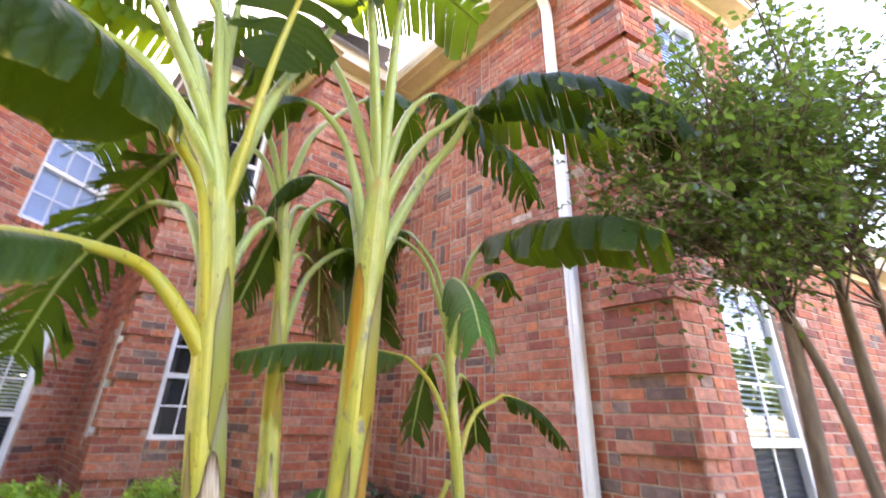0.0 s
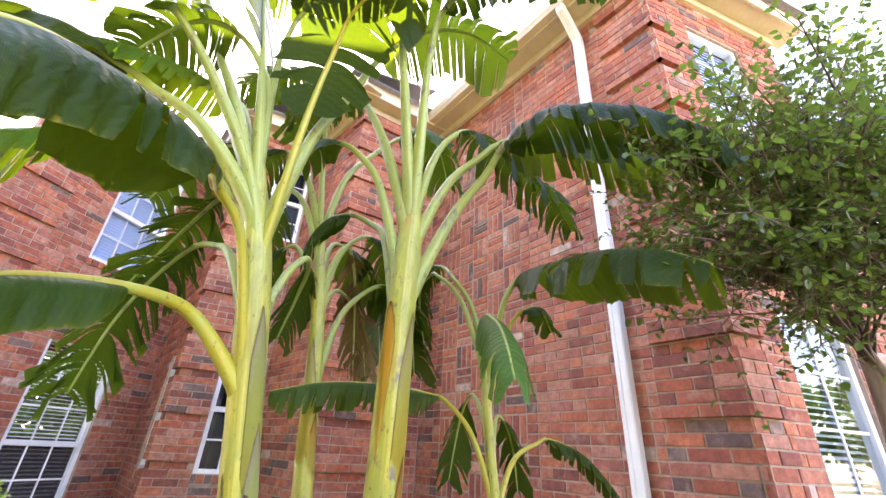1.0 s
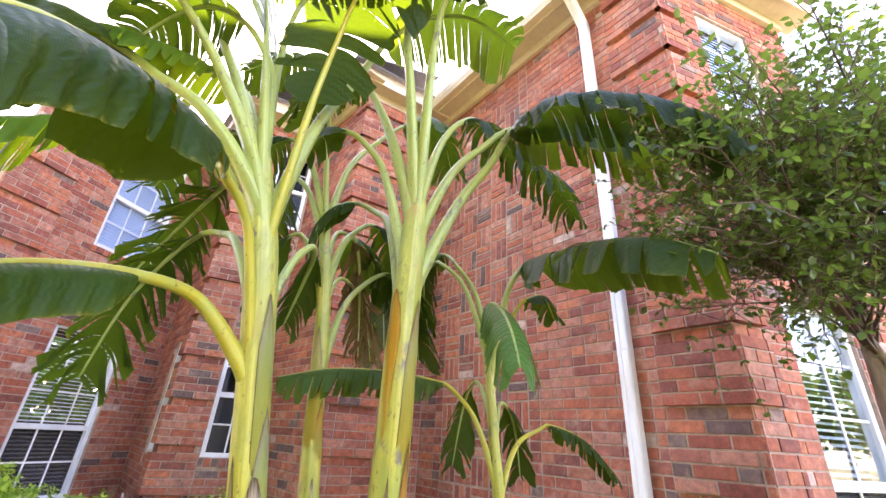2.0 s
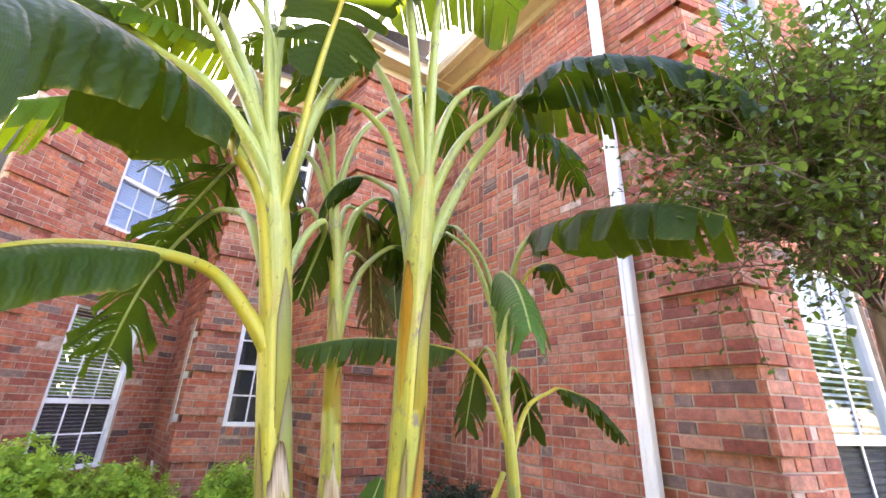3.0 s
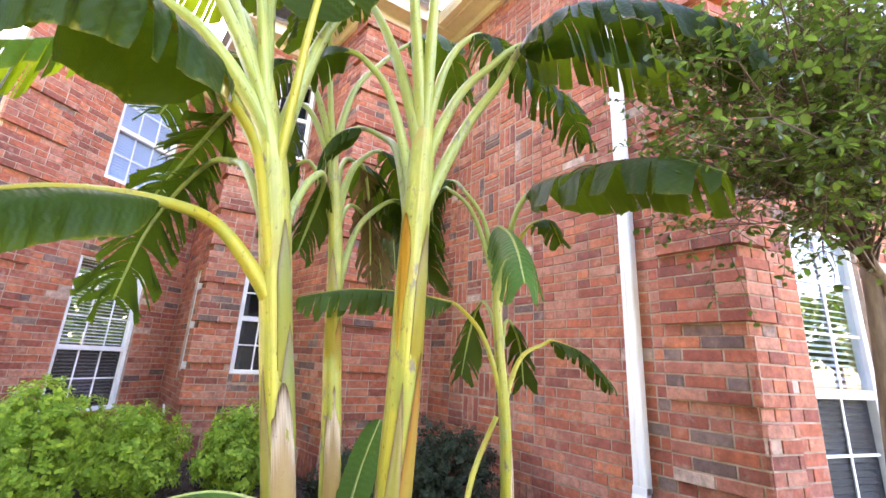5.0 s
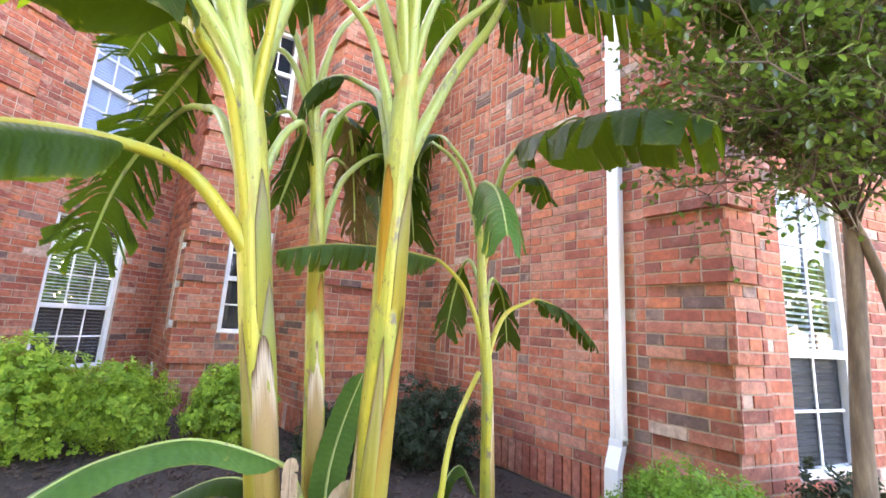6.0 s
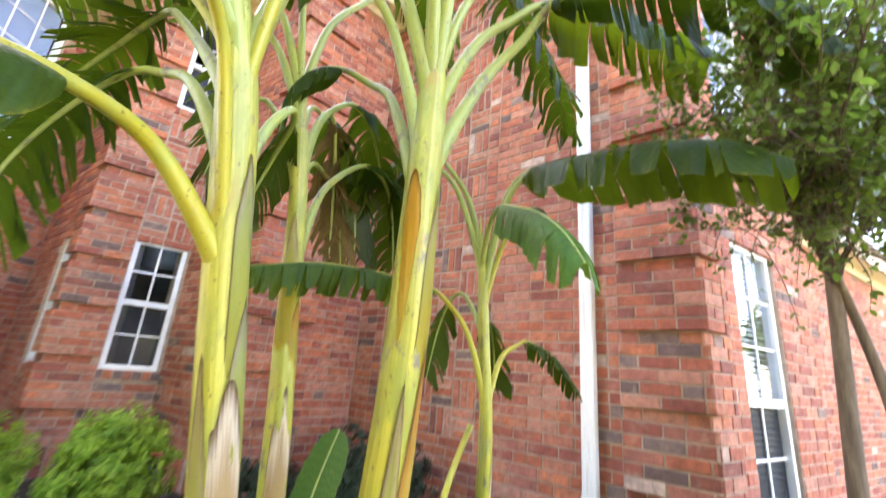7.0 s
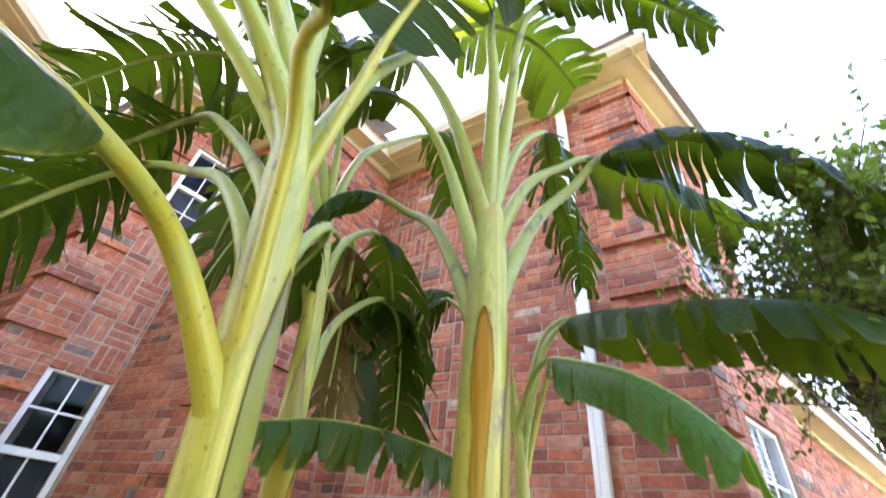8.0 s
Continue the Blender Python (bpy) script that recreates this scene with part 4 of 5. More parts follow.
banana_leaf(B2, [(0.56, 2.89, 1.36), (0.64, 2.96, 1.64), (0.72, 2.95, 1.79), (0.85, 2.94, 1.9), (1.0, 2.97, 1.88), (1.12, 3.02, 1.74), (1.18, 3.04, 1.5)], 3, 0.25, 1.0, 9, (0.024, 0.011, 0.003), 35, ragged=0.2)
banana_leaf(B2, [(0.53, 2.92, 1.75), (0.59, 2.97, 1.98), (0.66, 2.95, 2.11), (0.75, 2.94, 2.16), (0.88, 2.97, 2.1), (1.03, 3.02, 1.9)], 3, 0.26, 0.95, 7, (0.024, 0.011, 0.003), 36, ragged=0.2)
banana_leaf(B2, [(0.52, 2.93, 1.8), (0.6, 2.96, 2.04), (0.66, 2.98, 2.06), (0.73, 3.03, 1.95), (0.78, 3.06, 1.74), (0.82, 3.08, 1.48)], 2, 0.16, 1.35, 8, (0.020, 0.010, 0.003), 37, None, BLADE_DRY, None, "", "withered brown hanging blade", 0.55)

banana_leaf(B2, [(0.50, 2.94, 1.80), (0.56, 3.02, 2.06), (0.66, 3.08, 2.12), (0.80, 3.12, 2.08), (0.95, 3.15, 1.90), (1.02, 3.16, 1.55)], 2, 0.26, 1.05, 9, (0.022, 0.010, 0.003), 38, None, None, None, "", "dark drooping torn blade", 0.25)
banana_leaf(B2, [(0.49, 2.95, 1.75), (0.42, 3.05, 2.0), (0.36, 3.10, 2.02), (0.30, 3.14, 1.92), (0.27, 3.16, 1.66)], 2, 0.22, 0.95, 6, (0.022, 0.010, 0.003), 39, ragged=0.2)
banana_leaf(B2, [(0.52, 2.92, 1.62), (0.60, 3.00, 1.80), (0.70, 3.06, 1.84), (0.84, 3.10, 1.72), (0.92, 3.12, 1.45)], 2, 0.17, 1.35, 8, (0.018, 0.009, 0.003), 40, None, BLADE_DRY, None, "", "withered brown hanging blade", 0.55)

B3 = banana("tall banana plant with stout yellow stem and torn leaves", (0.675, 2.48, GROUND))
S3 = [(0.675, 2.48, GROUND - 0.03), (0.66, 2.44, 0.33), (0.647, 2.385, 0.78), (0.63, 2.35, 1.15), (0.626, 2.345, 1.52), (0.645, 2.36, 2.0), (0.635, 2.36, 2.3)]
banana_stem(B3, S3, 0.062, 0.049, 9)
sheath(B3, 1.02, 1.60, -2.75, 1.25, 0.5, SHEATH_O, "orange dying sheath", 10, True, 0.28)
sheath(B3, -0.10, 1.085, -1.2, 1.5, 0.22, SHEATH_B, "brown-edged dying sheath", 11)
sheath(B3, -0.10, 0.98, -2.15, 1.0, 0.04, SHEATH_Y, "yellowing outer sheath", 18)
sheath(B3, -0.10, 0.66, -3.1, 0.8, 0.06, SHEATH, "papery dry brown sheath", 13)
sheath(B3, 0.90, 1.56, -1.2, 1.5, 0.10, SHEATH_Y, "yellow sheath with a torn brown rim", 14)
banana_leaf(B3, [(0.66, 2.36, 1.62), (0.79, 2.27, 2.01), (0.87, 2.14, 2.21), (0.89, 2.02, 2.34), (0.93, 1.81, 2.37), (1.01, 1.64, 2.32), (1.1, 1.45, 2.19), (1.20, 1.33, 2.02)], 3, 0.23, 1.4, 13, (0.034, 0.014, 0.004), 41, part_by=0.2, ragged=0.2)
banana_leaf(B3, [(0.65, 2.36, 1.98), (0.69, 2.28, 2.3), (0.77, 2.2, 2.44), (0.93, 2.24, 2.52), (1.19, 2.29, 2.56), (1.56, 2.33, 2.53), (1.85, 2.38, 2.40)], 2, 0.22, 1.35, 22, (0.028, 0.012, 0.003), 42, None, None, None, "", "ragged drooping dark blade", 0.2, part_by=0.4)
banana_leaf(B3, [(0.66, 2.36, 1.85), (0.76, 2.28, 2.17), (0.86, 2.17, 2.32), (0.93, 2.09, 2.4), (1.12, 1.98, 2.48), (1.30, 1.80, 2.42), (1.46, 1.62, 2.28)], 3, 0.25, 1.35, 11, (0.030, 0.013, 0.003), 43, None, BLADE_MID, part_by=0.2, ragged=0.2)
banana_leaf(B3, [(0.62, 2.36, 2.05), (0.52, 2.3, 2.5), (0.47, 2.3, 2.8), (0.41, 2.27, 3.09), (0.28, 2.3, 3.26), (0.05, 2.45, 3.27), (-0.15, 2.6, 3.1)], 3, 0.26, 1.0, 10, (0.030, 0.014, 0.004), 44)
banana_leaf(B3, [(0.64, 2.34, 2.05), (0.59, 2.26, 2.51), (0.58, 2.23, 2.81), (0.57, 2.13, 3.05), (0.66, 1.89, 3.14), (0.83, 1.68, 3.12), (1.0, 1.5, 2.98)], 3, 0.19, 1.45, 16, (0.030, 0.014, 0.004), 45)
banana_leaf(B3, [(0.61, 2.38, 2.0), (0.52, 2.47, 2.41), (0.44, 2.59, 2.71), (0.43, 2.67, 2.85), (0.36, 2.81, 2.98), (0.3, 3.02, 2.96), (0.3, 3.23, 2.8)], 3, 0.24, 1.2, 12, (0.032, 0.014, 0.004), 46)
banana_leaf(B3, [(0.60, 2.38, 1.75), (0.53, 2.47, 2.16), (0.44, 2.53, 2.32), (0.37, 2.59, 2.39), (0.30, 2.69, 2.42), (0.26, 2.82, 2.34)], 3, 0.13, 1.3, 5, (0.028, 0.012, 0.003), 47)
banana_leaf(B3, [(0.61, 2.39, 1.6), (0.63, 2.55, 1.96), (0.62, 2.7, 2.1), (0.55, 2.79, 2.16), (0.47, 2.86, 2.13), (0.42, 2.91, 2.03), (0.41, 2.93, 1.90)], 3, 0.13, 1.6, 4, (0.028, 0.012, 0.003), 48)

B4 = banana("young banana plant with thin yellow-green stem before brick", (1.46, 2.62, GROUND))
S4 = [(1.46, 2.62, GROUND - 0.03), (1.40, 2.58, 0.2), (1.303, 2.51, 0.75), (1.25, 2.50, 1.1), (1.225, 2.515, 1.45), (1.21, 2.53, 1.7)]
banana_stem(B4, S4, 0.036, 0.018, 15)
sheath(B4, -0.10, 0.72, -1.35, 1.3, 0.25, SHEATH, "papery dry brown sheath", 16)
sheath(B4, 0.30, 1.02, -2.6, 1.6, 0.08, SHEATH_G, "pale green loosening sheath", 17)
banana_leaf(B4, [(1.22, 2.53, 1.5), (1.17, 2.64, 1.83), (1.1, 2.76, 1.98), (1.09, 2.82, 2.0), (1.1, 2.93, 1.92), (1.2, 3.0, 1.68)], 3, 0.16, 1.3, 9, (0.016, 0.009, 0.003), 51)
banana_leaf(B4, [(1.22, 2.53, 1.55), (1.22, 2.61, 1.8), (1.16, 2.71, 1.98), (1.16, 2.81, 2.07), (1.11, 2.94, 2.08), (1.05, 3.09, 1.95)], 3, 0.15, 1.2, 8, (0.016, 0.009, 0.003), 52)
banana_leaf(B4, [(1.235, 2.51, 1.4), (1.27, 2.43, 1.77), (1.29, 2.33, 1.9), (1.28, 2.25, 1.91), (1.22, 1.97, 1.86), (1.16, 1.75, 1.80), (1.13, 1.58, 1.73), (1.12, 1.44, 1.63)], 3, 0.25, 1.3, 7, (0.019, 0.010, 0.004), 53, None, BLADE_MID, start=0.07, ragged=0.2)
banana_leaf(B4, [(1.24, 2.50, 1.35), (1.31, 2.45, 1.63), (1.34, 2.42, 1.72), (1.37, 2.39, 1.76), (1.49, 2.38, 1.80), (1.6, 2.4, 1.7)], 3, 0.1, 1.1, 5, (0.016, 0.009, 0.003), 54, PETIOLE_Y)
banana_leaf(B4, [(1.26, 2.49, 0.92), (1.18, 2.54, 1.17), (1.08, 2.61, 1.31), (1.01, 2.62, 1.33), (0.82, 2.68, 1.35), (0.57, 2.75, 1.34), (0.35, 2.79, 1.28)], 3, 0.15, 1.45, 15, (0.017, 0.008, 0.003), 55, PETIOLE_Y, BLADE_MID, None, "", "torn blade with a dry tip", 0.3, part_by=0.4)
banana_leaf(B4, [(1.28, 2.51, 0.88), (1.41, 2.52, 1.08), (1.64, 2.56, 1.17), (1.71, 2.55, 1.19), (1.93, 2.51, 1.13), (2.14, 2.46, 0.95)], 3, 0.10, 1.3, 9, (0.016, 0.008, 0.002), 56, PETIOLE_Y, part_by=0.3)
banana_leaf(B4, [(1.25, 2.52, 1.2), (1.30, 2.66, 1.36), (1.34, 2.78, 1.34), (1.35, 2.85, 1.2), (1.33, 2.88, 0.98)], 2, 0.15, 1.0, 6, (0.014, 0.008, 0.003), 57)
banana_leaf(B4, [(1.28, 2.53, 1.0), (1.38, 2.60, 1.25), (1.47, 2.63, 1.26), (1.55, 2.65, 1.15), (1.58, 2.65, 0.95)], 2, 0.13, 1.0, 6, (0.014, 0.008, 0.003), 58)
banana_leaf(B4, [(1.22, 2.52, 1.50), (1.13, 2.42, 1.62), (1.06, 2.33, 1.65), (0.99, 2.22, 1.60), (0.88, 2.07, 1.51), (0.79, 1.95, 1.40), (0.73, 1.87, 1.29)], 2, 0.17, 1.35, 6, (0.015, 0.009, 0.003), 59, None, BLADE_PALE, None, "", "pale broad young blade", 0.06)
banana_leaf(B4, [(1.235, 2.51, 1.42), (1.30, 2.46, 1.80), (1.36, 2.38, 1.95), (1.42, 2.28, 1.98), (1.50, 2.10, 1.98), (1.58, 1.90, 1.93), (1.62, 1.75, 1.86)], 3, 0.10, 1.2, 8, (0.016, 0.009, 0.003), 60)

SUCKER = banana("low banana sucker with arching leaves at the foot", (0.62, 2.68, GROUND))
banana_leaf(SUCKER, [(0.60, 2.70, GROUND), (0.54, 2.67, 0.25), (0.47, 2.65, 0.44), (0.39, 2.64, 0.51), (0.13, 2.64, 0.61), (-0.11, 2.56, 0.60), (-0.26, 2.42, 0.55)], 3, 0.09, 1.1, 2, (0.022, 0.009, 0.003), 61, None, BLADE_PALE, None, "", "smooth pale green blade")
banana_leaf(SUCKER, [(0.64, 2.72, GROUND), (0.655, 2.76, 0.20), (0.68, 2.80, 0.40), (0.74, 2.82, 0.6), (0.81, 2.82, 0.78)], 1, 0.075, 0.4, 2, (0.016, 0.007, 0.003), 62, None, BLADE_PALE, (0.8, -0.6, 0))
banana_leaf(SUCKER, [(0.62, 2.66, GROUND), (0.60, 2.60, 0.20), (0.57, 2.52, 0.33), (0.54, 2.42, 0.38), (0.55, 2.30, 0.33)], 2, 0.075, 0.8, 2, (0.015, 0.007, 0.003), 63, None, BLADE_PALE)
banana_leaf(SUCKER, [(0.66, 2.66, GROUND), (0.72, 2.58, 0.18), (0.80, 2.48, 0.28), (0.9, 2.38, 0.30), (1.0, 2.26, 0.22)], 2, 0.07, 0.9, 2, (0.015, 0.007, 0.003), 64, None, BLADE_PALE)
banana_leaf(SUCKER, [(0.58, 2.72, GROUND), (0.5, 2.80, 0.2), (0.42, 2.9, 0.34), (0.3, 3.0, 0.36), (0.15, 3.1, 0.28)], 2, 0.08, 1.0, 3, (0.015, 0.007, 0.003), 65)
banana_leaf(SUCKER, [(0.50, 2.66, GROUND), (0.46, 2.62, 0.25), (0.44, 2.60, 0.44), (0.43, 2.585, 0.53)], 1, 0.028, 0.5, 2, (0.012, 0.006, 0.003), 68, SCRAP, SCRAP, (0.9, -0.4, 0), "dried pale leaf stub", "papery cream blade")
banana_leaf(SUCKER, [(0.60, 2.60, GROUND), (0.61, 2.58, 0.20), (0.60, 2.56, 0.36), (0.66, 2.54, 0.43)], 1, 0.04, 0.4, 2, (0.012, 0.006, 0.003), 69, SCRAP, SCRAP, (0.9, -0.4, 0), "dried pale leaf stub", "papery cream blade")
STALK = banana("cut yellow banana leaf stalk and young shoot", (1.10, 2.60, GROUND))
_bm = bmesh.new()
tube(_bm, spline([(0, 0, -0.02), (0.03, 0.0, 0.39), (0.11, 0.03, 0.66), (0.25, 0.02, 0.92)], 14)[0], lambda u: 0.016 - 0.003 * u, 9)
part("leaf", _bm, PETIOLE_Y, STALK, "yellow cut stalk")
banana_leaf(STALK, [(1.12, 2.60, GROUND), (1.15, 2.56, 0.12), (1.20, 2.48, 0.26), (1.27, 2.38, 0.28), (1.36, 2.26, 0.16)], 1, 0.075, 0.9, 3, (0.012, 0.006, 0.003), 66)
banana_leaf(STALK, [(1.10, 2.60, GROUND), (1.12, 2.62, 0.15), (1.17, 2.62, 0.32), (1.24, 2.6, 0.38), (1.31, 2.57, 0.26)], 1, 0.06, 0.8, 3, (0.012, 0.006, 0.003), 67)


# ---- litter at the foot ----
def dry_scrap(at, l, turn, seed):
    rng = random.Random(seed)
    bm = bmesh.new()
    m = pose(0, 0, 0, 0, 0, turn)
    rows = []
    for i in range(9):
        u = i / 8
        w = l * 0.22 * math.sin(math.pi * (0.08 + 0.84 * u))
        rows.append([bm.verts.new(m @ Vector((l * u, w * v, 0.03 + 0.5 * l * math.sin(u * 2.2) * 0.5 + 1.2 * w * v * v + rng.uniform(-1, 1) * 0.004))) for v in (-1, -0.5, 0, 0.5, 1)])
    for a, b in zip(rows, rows[1:]):
        for k in range(4):
            bm.faces.new((a[k], a[k + 1], b[k + 1], b[k])).smooth = True
    bmesh.ops.solidify(bm, geom=bm.faces[:], thickness=0.002)
    ob = part("dry_leaf", bm, SCRAP)
    ob.location = at
    tagged(ob, "curled papery dry leaf lying at the stems", "dry leaf", "fallen dry leaves")


dry_scrap((0.60, 2.60, GROUND), 0.24, 75, 1)
dry_scrap((0.70, 2.72, GROUND), 0.20, 20, 2)
dry_scrap((0.95, 2.62, GROUND), 0.17, 140, 3)
dry_scrap((1.32, 2.75, GROUND), 0.15, 200, 4)
dry_scrap((0.15, 3.6, GROUND), 0.16, 300, 5)
_bm = bmesh.new()
bmesh.ops.create_icosphere(_bm, subdivisions=2, radius=0.5)
for _v in _bm.verts:
    _v.co = Vector((_v.co.x * 0.012, _v.co.y * 0.075 * (1 + 0.4 * math.sin(5 * _v.co.z)), _v.co.z * 0.03 * (1 + 0.5 * math.sin(7 * _v.co.y))))
_ob = part("mortar_splash", _bm, MORTAR, WALL_OBS["wall_side"], "pale mortar splash on one brick", True)
_ob.location = (2.606, 2.335, 0.745)


# ---- small-leaved plants ----
def add_leaf(bm, at, direction, up, length, width, fold=0.25):
    """One ovate leaf of six triangles, folded along its rib."""
    d = direction.normalized()
    s = d.cross(up)
    if s.length < 1e-3:
        s = d.orthogonal()
    s.normalize()
    u = s.cross(d)
    rib = [bm.verts.new(at + d * length * x - u * length * 0.12 * x * x) for x in (0.0, 0.45, 1.0)]
    for sg in (-1, 1):
        a = bm.verts.new(at + d * length * 0.25 + s * sg * width * 0.42 + u * fold * width * 0.4)
        b = bm.verts.new(at + d * length * 0.66 + s * sg * width * 0.44 + u * fold * width * 0.4 - u * length * 0.05)
        for tri in ((rib[0], a, rib[1]), (rib[1], a, b), (rib[1], b, rib[2])):
            f = bm.faces.new(tri if sg > 0 else tuple(reversed(tri)))
            f.smooth = True


def rand_dir(rng):
    z, a = rng.uniform(-1, 1), rng.uniform(0, 2 * math.pi)
    r = math.sqrt(1 - z * z)
    return Vector((r * math.cos(a), r * math.sin(a), z))


def shrub(base, rx, ry, h, count, leaf, material, label, seed, name="shrub", lumps=16, size=0.36):
    """A bush: woody stems, and rosettes of leaves on uneven lumps with dark gaps between them."""
    rng = random.Random(seed)
    ob = empty(name, base)
    tagged(ob, label, "shrub")
    cl = [(Vector((0, 0, h * 0.42)), 0.74)]
    for k in range(lumps):
        a = 2.4 * k + rng.uniform(-0.5, 0.5)
        e = (k + 0.5) / lumps
        ring = math.sqrt(max(0.0, 1 - (e * 1.05 - 0.12) ** 2)) * rng.uniform(0.62, 0.80)
        cl.append((Vector((rx * ring * math.cos(a), ry * ring * math.sin(a), h * (0.14 + 0.68 * e) * rng.uniform(0.92, 1.08))), size * rng.uniform(0.75, 1.2)))
    bm = bmesh.new()
    for k in range(count // 9):
        c, q = cl[0] if rng.random() < 0.22 else rng.choice(cl)
        d = rand_dir(rng)
        rr = rng.uniform(0.78, 1.05) * (1 + 0.16 * noise.noise(d * 3 + c * 6))
        p = c + Vector((d.x * rx, d.y * ry, d.z * h * 0.55)) * q * rr
        if p.z < 0.03:
            continue
        face = (d + Vector((0, 0, 0.35)) + rand_dir(rng) * 0.35).normalized()
        side = face.orthogonal().normalized()
        turn = rng.uniform(0, 6.3)
        for i in range(9):
            an = turn + 2.4 * i
            flat = side * math.cos(an) + face.cross(side) * math.sin(an)
            l = leaf * rng.uniform(0.65, 1.25) * (1 - 0.05 * i)
            at = p + face * (0.006 * i) + flat * leaf * 0.15
            add_leaf(bm, at, flat + face * (0.12 + 0.065 * i) + rand_dir(rng) * 0.25, face + rand_dir(rng) * 0.3, l, l * rng.uniform(0.62, 0.85))
    part("foliage", bm, material, ob)
    bm = bmesh.new()
    for _ in range(9):
        c, q = rng.choice(cl)
        tube(bm, spline([(rng.uniform(-.05, .05), rng.uniform(-.05, .05), -0.02), c * 0.5 + Vector((0, 0, 0.03)), c * 0.8], 5)[0], lambda u: 0.006 - 0.004 * u, 5)
    part("stem", bm, TWIG, ob)
    return ob


shrub((-0.55, 5.55, GROUND), 0.40, 0.42, 0.84, 9500, 0.046, LEAF_SHRUB, "bright green leafy shrub under the window", 21)
shrub((0.04, 5.45, GROUND), 0.36, 0.38, 0.70, 8500, 0.045, LEAF_SHRUB, "bright green bushy shrub beside the bed", 22)
shrub((0.84, 5.30, GROUND), 0.37, 0.36, 0.68, 8500, 0.046, LEAF_SHRUB, "bright green shrub before the brick bay", 23)
shrub((-1.18, 5.55, GROUND), 0.42, 0.42, 0.76, 9000, 0.046, LEAF_SHRUB, "bright green leafy shrub under brick quoins", 24)
shrub((2.04, 1.87, GROUND), 0.50, 0.44, 0.58, 26000, 0.024, LEAF_BOX, "clipped light green boxwood by the wall corner", 25, "boxwood", 34, 0.27)
shrub((2.05, 3.95, GROUND), 0.46, 0.40, 0.70, 10000, 0.034, LEAF_DARK, "dark low shrub against the shaded wall", 26)
shrub((1.45, 4.35, GROUND), 0.34, 0.30, 0.46, 5000, 0.034, LEAF_DARK, "dark low shrub beside the mulch bed", 28)
shrub((2.78, 1.52, GROUND), 0.30, 0.22, 0.62, 3000, 0.034, LEAF_DARK, "dark shrub beside the tall window", 27)


def rose(at, seed):
    rng = random.Random(seed)
    ob = empty("rose_bush", (at[0], at[1], GROUND))
    tagged(ob, "thin rose with coral bloom beside green shrub", "flower")
    h = at[2] - GROUND
    bm = bmesh.new()
    tube(bm, spline([(0, 0, -0.02), (0.03, 0.01, h * 0.5), (0, 0, h)], 8)[0], lambda u: 0.005 - 0.002 * u, 6)
    part("stem", bm, TWIG, ob)
    bm = bmesh.new()
    for k in range(16):
        a = k * 2.4
        d = Vector((math.cos(a), math.sin(a), 0.3 + 0.06 * k))
        add_leaf(bm, Vector((0, 0, h - 0.02)), d, Vector((0, 0, 1)), 0.045, 0.045, 0.5)
    part("bloom", bm, PETAL, ob, "coral rose bloom")
    bm = bmesh.new()
    for _ in range(14):
        add_leaf(bm, Vector((rng.uniform(-.03, .03), rng.uniform(-.03, .03), h * rng.uniform(0.3, 0.85))), rand_dir(rng), Vector((0, 0, 1)), 0.035, 0.022)
    part("foliage", bm, LEAF_DARK, ob)


rose((0.98, 4.95, 0.32), 3)


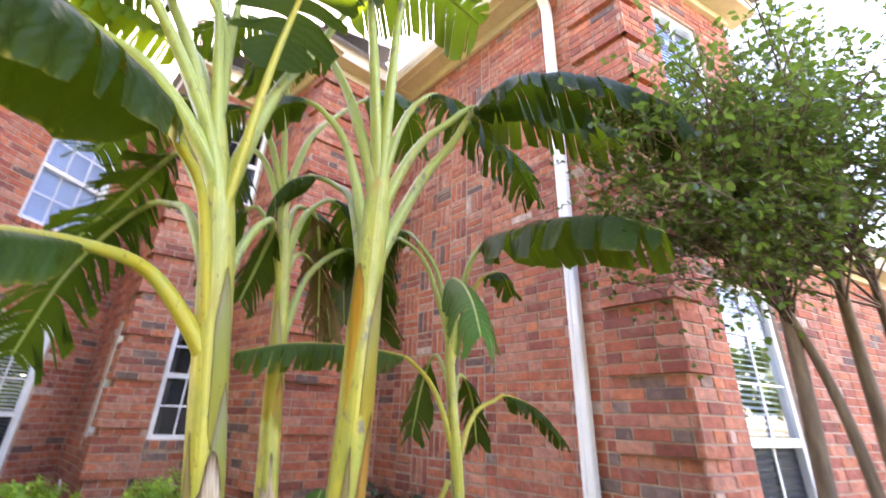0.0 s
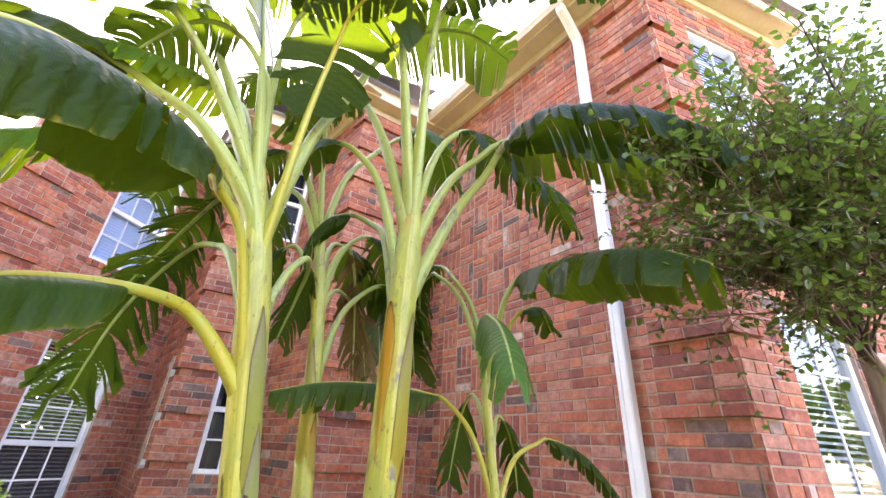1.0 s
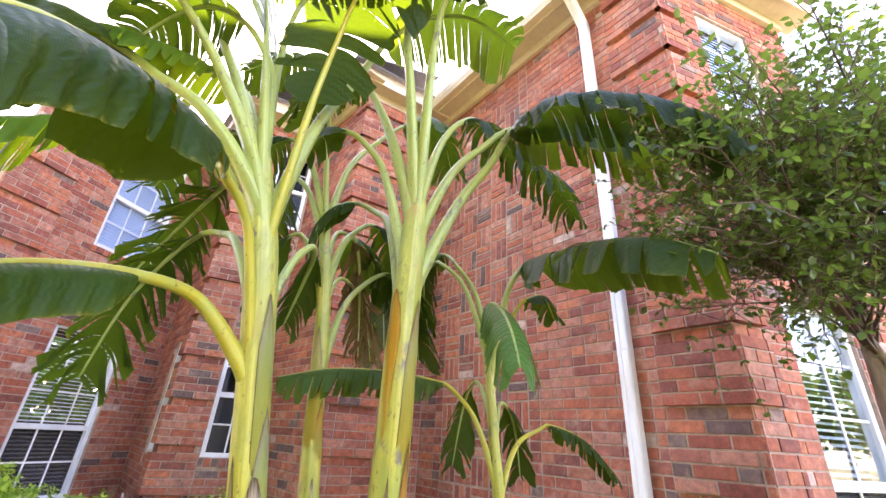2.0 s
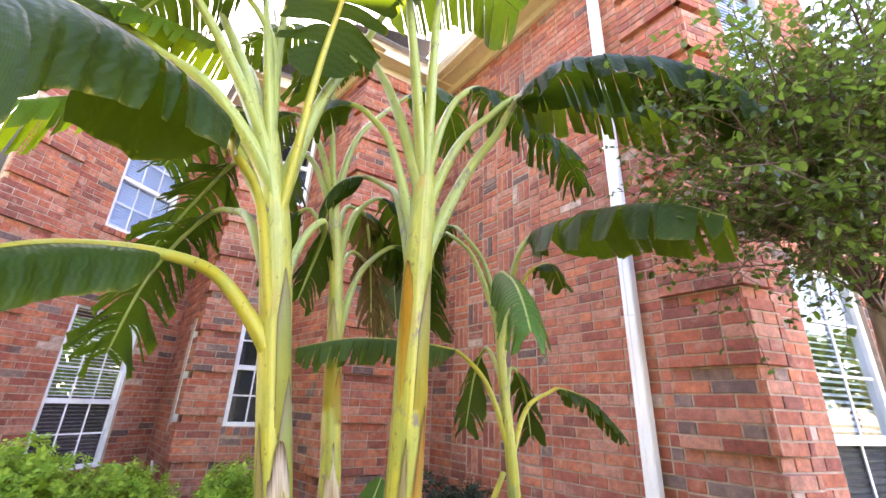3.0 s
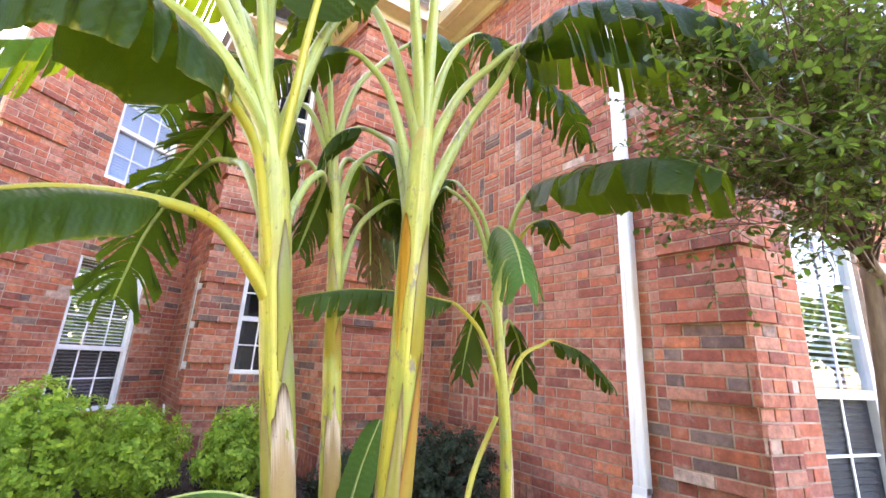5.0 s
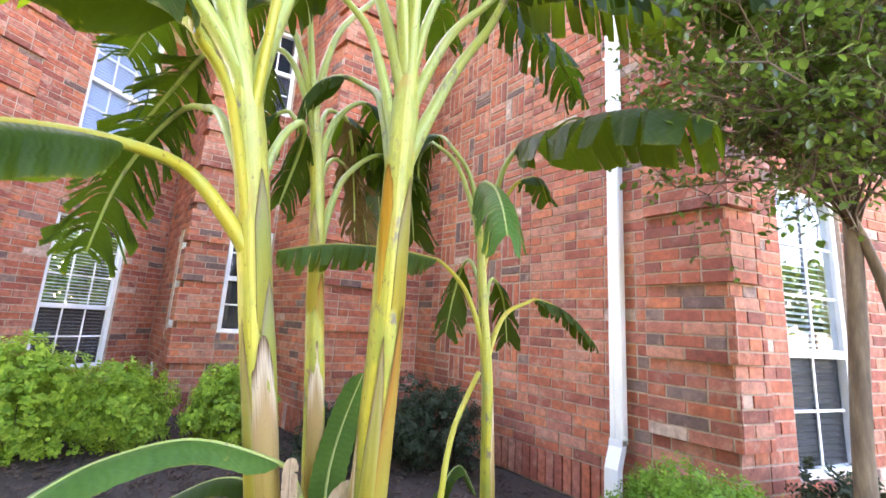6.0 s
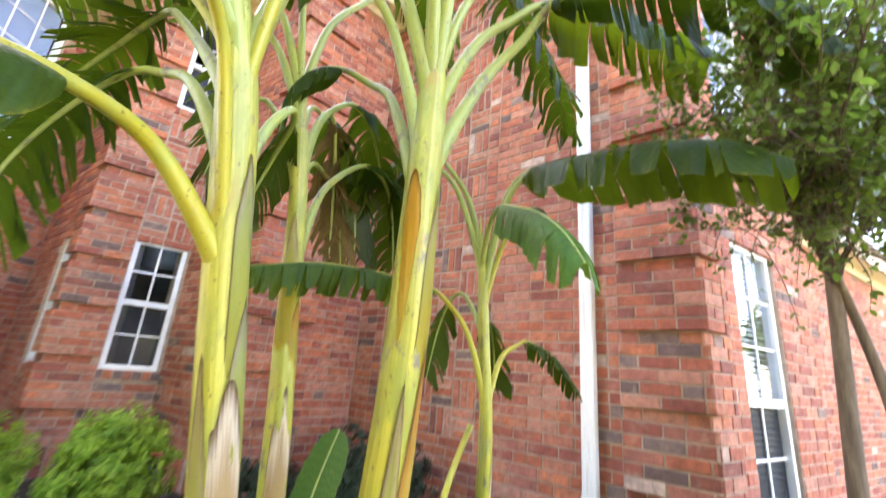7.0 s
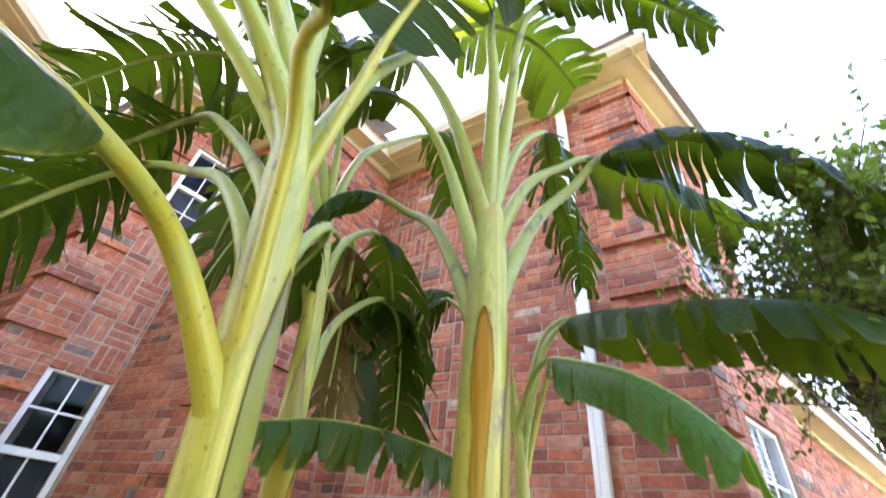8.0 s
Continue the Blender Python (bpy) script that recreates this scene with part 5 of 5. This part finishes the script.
def myrtle():
    """A many-stemmed crape myrtle: smooth trunks, forked limbs, twigs with paired leaves."""
    rng = random.Random(77)
    tree = empty("crape_myrtle_tree", (2.30, 1.345, GROUND))
    tagged(tree, "crape myrtle tree with smooth forked trunks and small leaves", "tree")
    stems = [(0.047, ((0.0, 0.05, -0.03), (0.0, 0.032, 0.75), (0.0, -0.01, 1.55), (-0.12, -0.03, 2.15))),
             (0.029, ((0.03, -0.12, -0.03), (0.02, -0.13, 0.95), (0.0, -0.05, 1.58), (-0.34, 0.10, 2.05))),
             (0.034, ((0.06, -0.17, -0.03), (0.04, -0.20, 0.95), (0.0, -0.22, 1.60), (-0.22, -0.26, 2.35))),
             (0.028, ((0.10, -0.22, -0.03), (0.14, -0.30, 0.80), (0.15, -0.33, 1.60), (0.02, -0.36, 2.40)))]
    limbs = []
    for k, (thick, line) in enumerate(stems):
        bm = bmesh.new()
        pts = [Vector(p) for p in line]
        tube(bm, spline(pts, 26)[0], lambda u: thick * (1 - 0.55 * u), 14, lambda u, w: 1 + 0.09 * math.sin(2 * w + 5 * u + k) + 0.05 * math.sin(5 * w - 7 * u))
        part("trunk", bm, BARK, tree)
        limbs.append((pts[2], pts[3]))
    bml, bmt, bmf = bmesh.new(), bmesh.new(), bmesh.new()
    for k in range(195):
        # the part of the crown that reaches for the light, then the rest
        if k < 88:
            center, rad = Vector((-0.84, 0.0, 2.12)), Vector((0.56, 0.54, 0.62))
        else:
            center, rad = Vector((-0.10, -0.30, 2.42)), Vector((0.78, 0.72, 0.78))
        # limb ends spread through the crown, thicker below its middle
        d = rand_dir(rng)
        q = rng.uniform(0.35, 1.0)
        end = center + Vector((d.x * rad.x, d.y * rad.y, d.z * rad.z)) * q
        b, c = limbs[k % 4]
        f = rng.uniform(0.1, 1.0)
        start = b.lerp(c, f)
        midp = start.lerp(end, 0.5) + Vector((0, 0, 0.08)) + rand_dir(rng) * 0.05
        cv, _ = spline([start, midp, end], 8)
        tube(bml, cv, lambda u: 0.0065 - 0.0045 * u, 5, None, False)
        for _ in range(14):
            s0 = cv[rng.randint(3, 8)]
            td = (end - start).normalized() * 0.6 + rand_dir(rng) * 0.9 + Vector((0, 0, 0.25))
            tl = rng.uniform(0.12, 0.28)
            e2 = s0 + td.normalized() * tl
            tv, _ = spline([s0, s0.lerp(e2, 0.5) + rand_dir(rng) * 0.02, e2 - Vector((0, 0, 0.02))], 6)
            tube(bmt, tv, lambda u: 0.0017 - 0.0009 * u, 4, None, False)
            for i in range(1, 7):
                for sg in (-1, 1):
                    if rng.random() < 0.2:
                        continue
                    t = (tv[i] - tv[i - 1]).normalized()
                    sd = t.cross(rand_dir(rng)).normalized()
                    l = rng.uniform(0.017, 0.035)
                    add_leaf(bmf, tv[i], sd * sg + t * 0.6, Vector((0, 0, 1)) + rand_dir(rng) * 0.5, l, l * 0.68)
    part("branch", bml, TWIG, tree)
    part("twig", bmt, TWIG, tree)
    part("crown", bmf, LEAF_MYRTLE, tree, "small glossy oval green leaves")


myrtle()


def far_or_blocker_tree(at, h, seed, low=False):
    rng = random.Random(seed)
    tree = empty("tree", at)
    tagged(tree, "broad leafy green tree, distant or added unseen to block light", "tree", "trees in the distance")
    bm = bmesh.new()
    tube(bm, spline([(0, 0, -0.1), (0.1, 0, h * 0.3), (0, 0.1, h * 0.6)], 8)[0], lambda u: 0.03 * h * (1 - 0.7 * u), 8)
    part("trunk", bm, BARK, tree)
    bm = bmesh.new()
    for k in range(4200 if low else 1700):
        d = rand_dir(rng)
        lump = 1 + 0.35 * noise.noise(d * 2.4 + Vector((seed, 0, 0)))
        mid, tall = (0.46, 0.48) if low else (0.66, 0.34)
        p = Vector((0, 0, h * mid)) + Vector((d.x * 0.42 * h if low else d.x * 0.34 * h, d.y * 0.34 * h, d.z * tall * h)) * lump * rng.uniform(0.6, 1.0)
        p.z = max(p.z, 0.05)
        l = h * rng.uniform(0.03, 0.06)
        add_leaf(bm, p, rand_dir(rng), rand_dir(rng), l, l * 0.8)
    part("crown", bm, LEAF_FAR, tree)


far_or_blocker_tree((-9.0, 24.0, GROUND), 8.5, 5)
far_or_blocker_tree((-12.5, 20.0, GROUND), 7.5, 6)
far_or_blocker_tree((-2.2, 19.0, GROUND), 5.0, 7, True)
far_or_blocker_tree((0.6, 20.0, GROUND), 5.6, 8, True)
far_or_blocker_tree((3.4, 20.5, GROUND), 5.0, 9, True)
# unseen western belt, added to keep skylight off the side wall
for _i in range(8):
    _a = radians(158 + 9.5 * _i)
    _r = 11.5 + 1.2 * math.sin(_i * 2.1)
    far_or_blocker_tree((_r * math.cos(_a), _r * math.sin(_a) + 1.0, GROUND), 12.0 + 0.9 * math.sin(_i * 1.7), 40 + _i, True)
for _i in range(16):
    _a = radians(236 + 8.2 * _i)
    _r = 23 + 4 * math.sin(_i * 2.1)
    far_or_blocker_tree((_r * math.cos(_a), _r * math.sin(_a), GROUND), 4.6 + 0.9 * math.sin(_i * 1.7), 50 + _i)


# ---- brickwork, piece by piece ----
def lay_bricks():
    for name in WALLS:
        w, ob = WALLS[name], WALL_OBS[name]
        plan = sorted(brick_plan(name), key=lambda b: (b[1] > 3.0, b[1]))
        near = {"wall_side": 300, "wall_front": 300, "wall_wing": 300, "wall_recess": 300, "wall_return": 220, "wall_bay": 280, "wall_main": 300, "wall_bay_side": 120}[name]
        inner = w.m
        for s, z, l, h, out in plan[:near]:
            b = new("brick", brick_mesh(l, h))
            b.parent = ob
            b.matrix_basis = inner @ Matrix.Translation((s, -out, z))
        verts, faces = [], []
        for s, z, l, h, out in plan[near:]:
            me = brick_mesh(l, h)
            o = len(verts)
            m = inner @ Matrix.Translation((s, -out, z))
            verts.extend([tuple(m @ v.co) for v in me.vertices])
            faces.extend([tuple(i + o for i in f.vertices) for f in me.polygons])
        me = bpy.data.meshes.new("brickwork")
        me.from_pydata(verts, [], faces)
        me.materials.append(BRICK_FAR)
        rest = new("brickwork", me)
        rest.parent = ob
        rest["kind"] = "stuff"


lay_bricks()
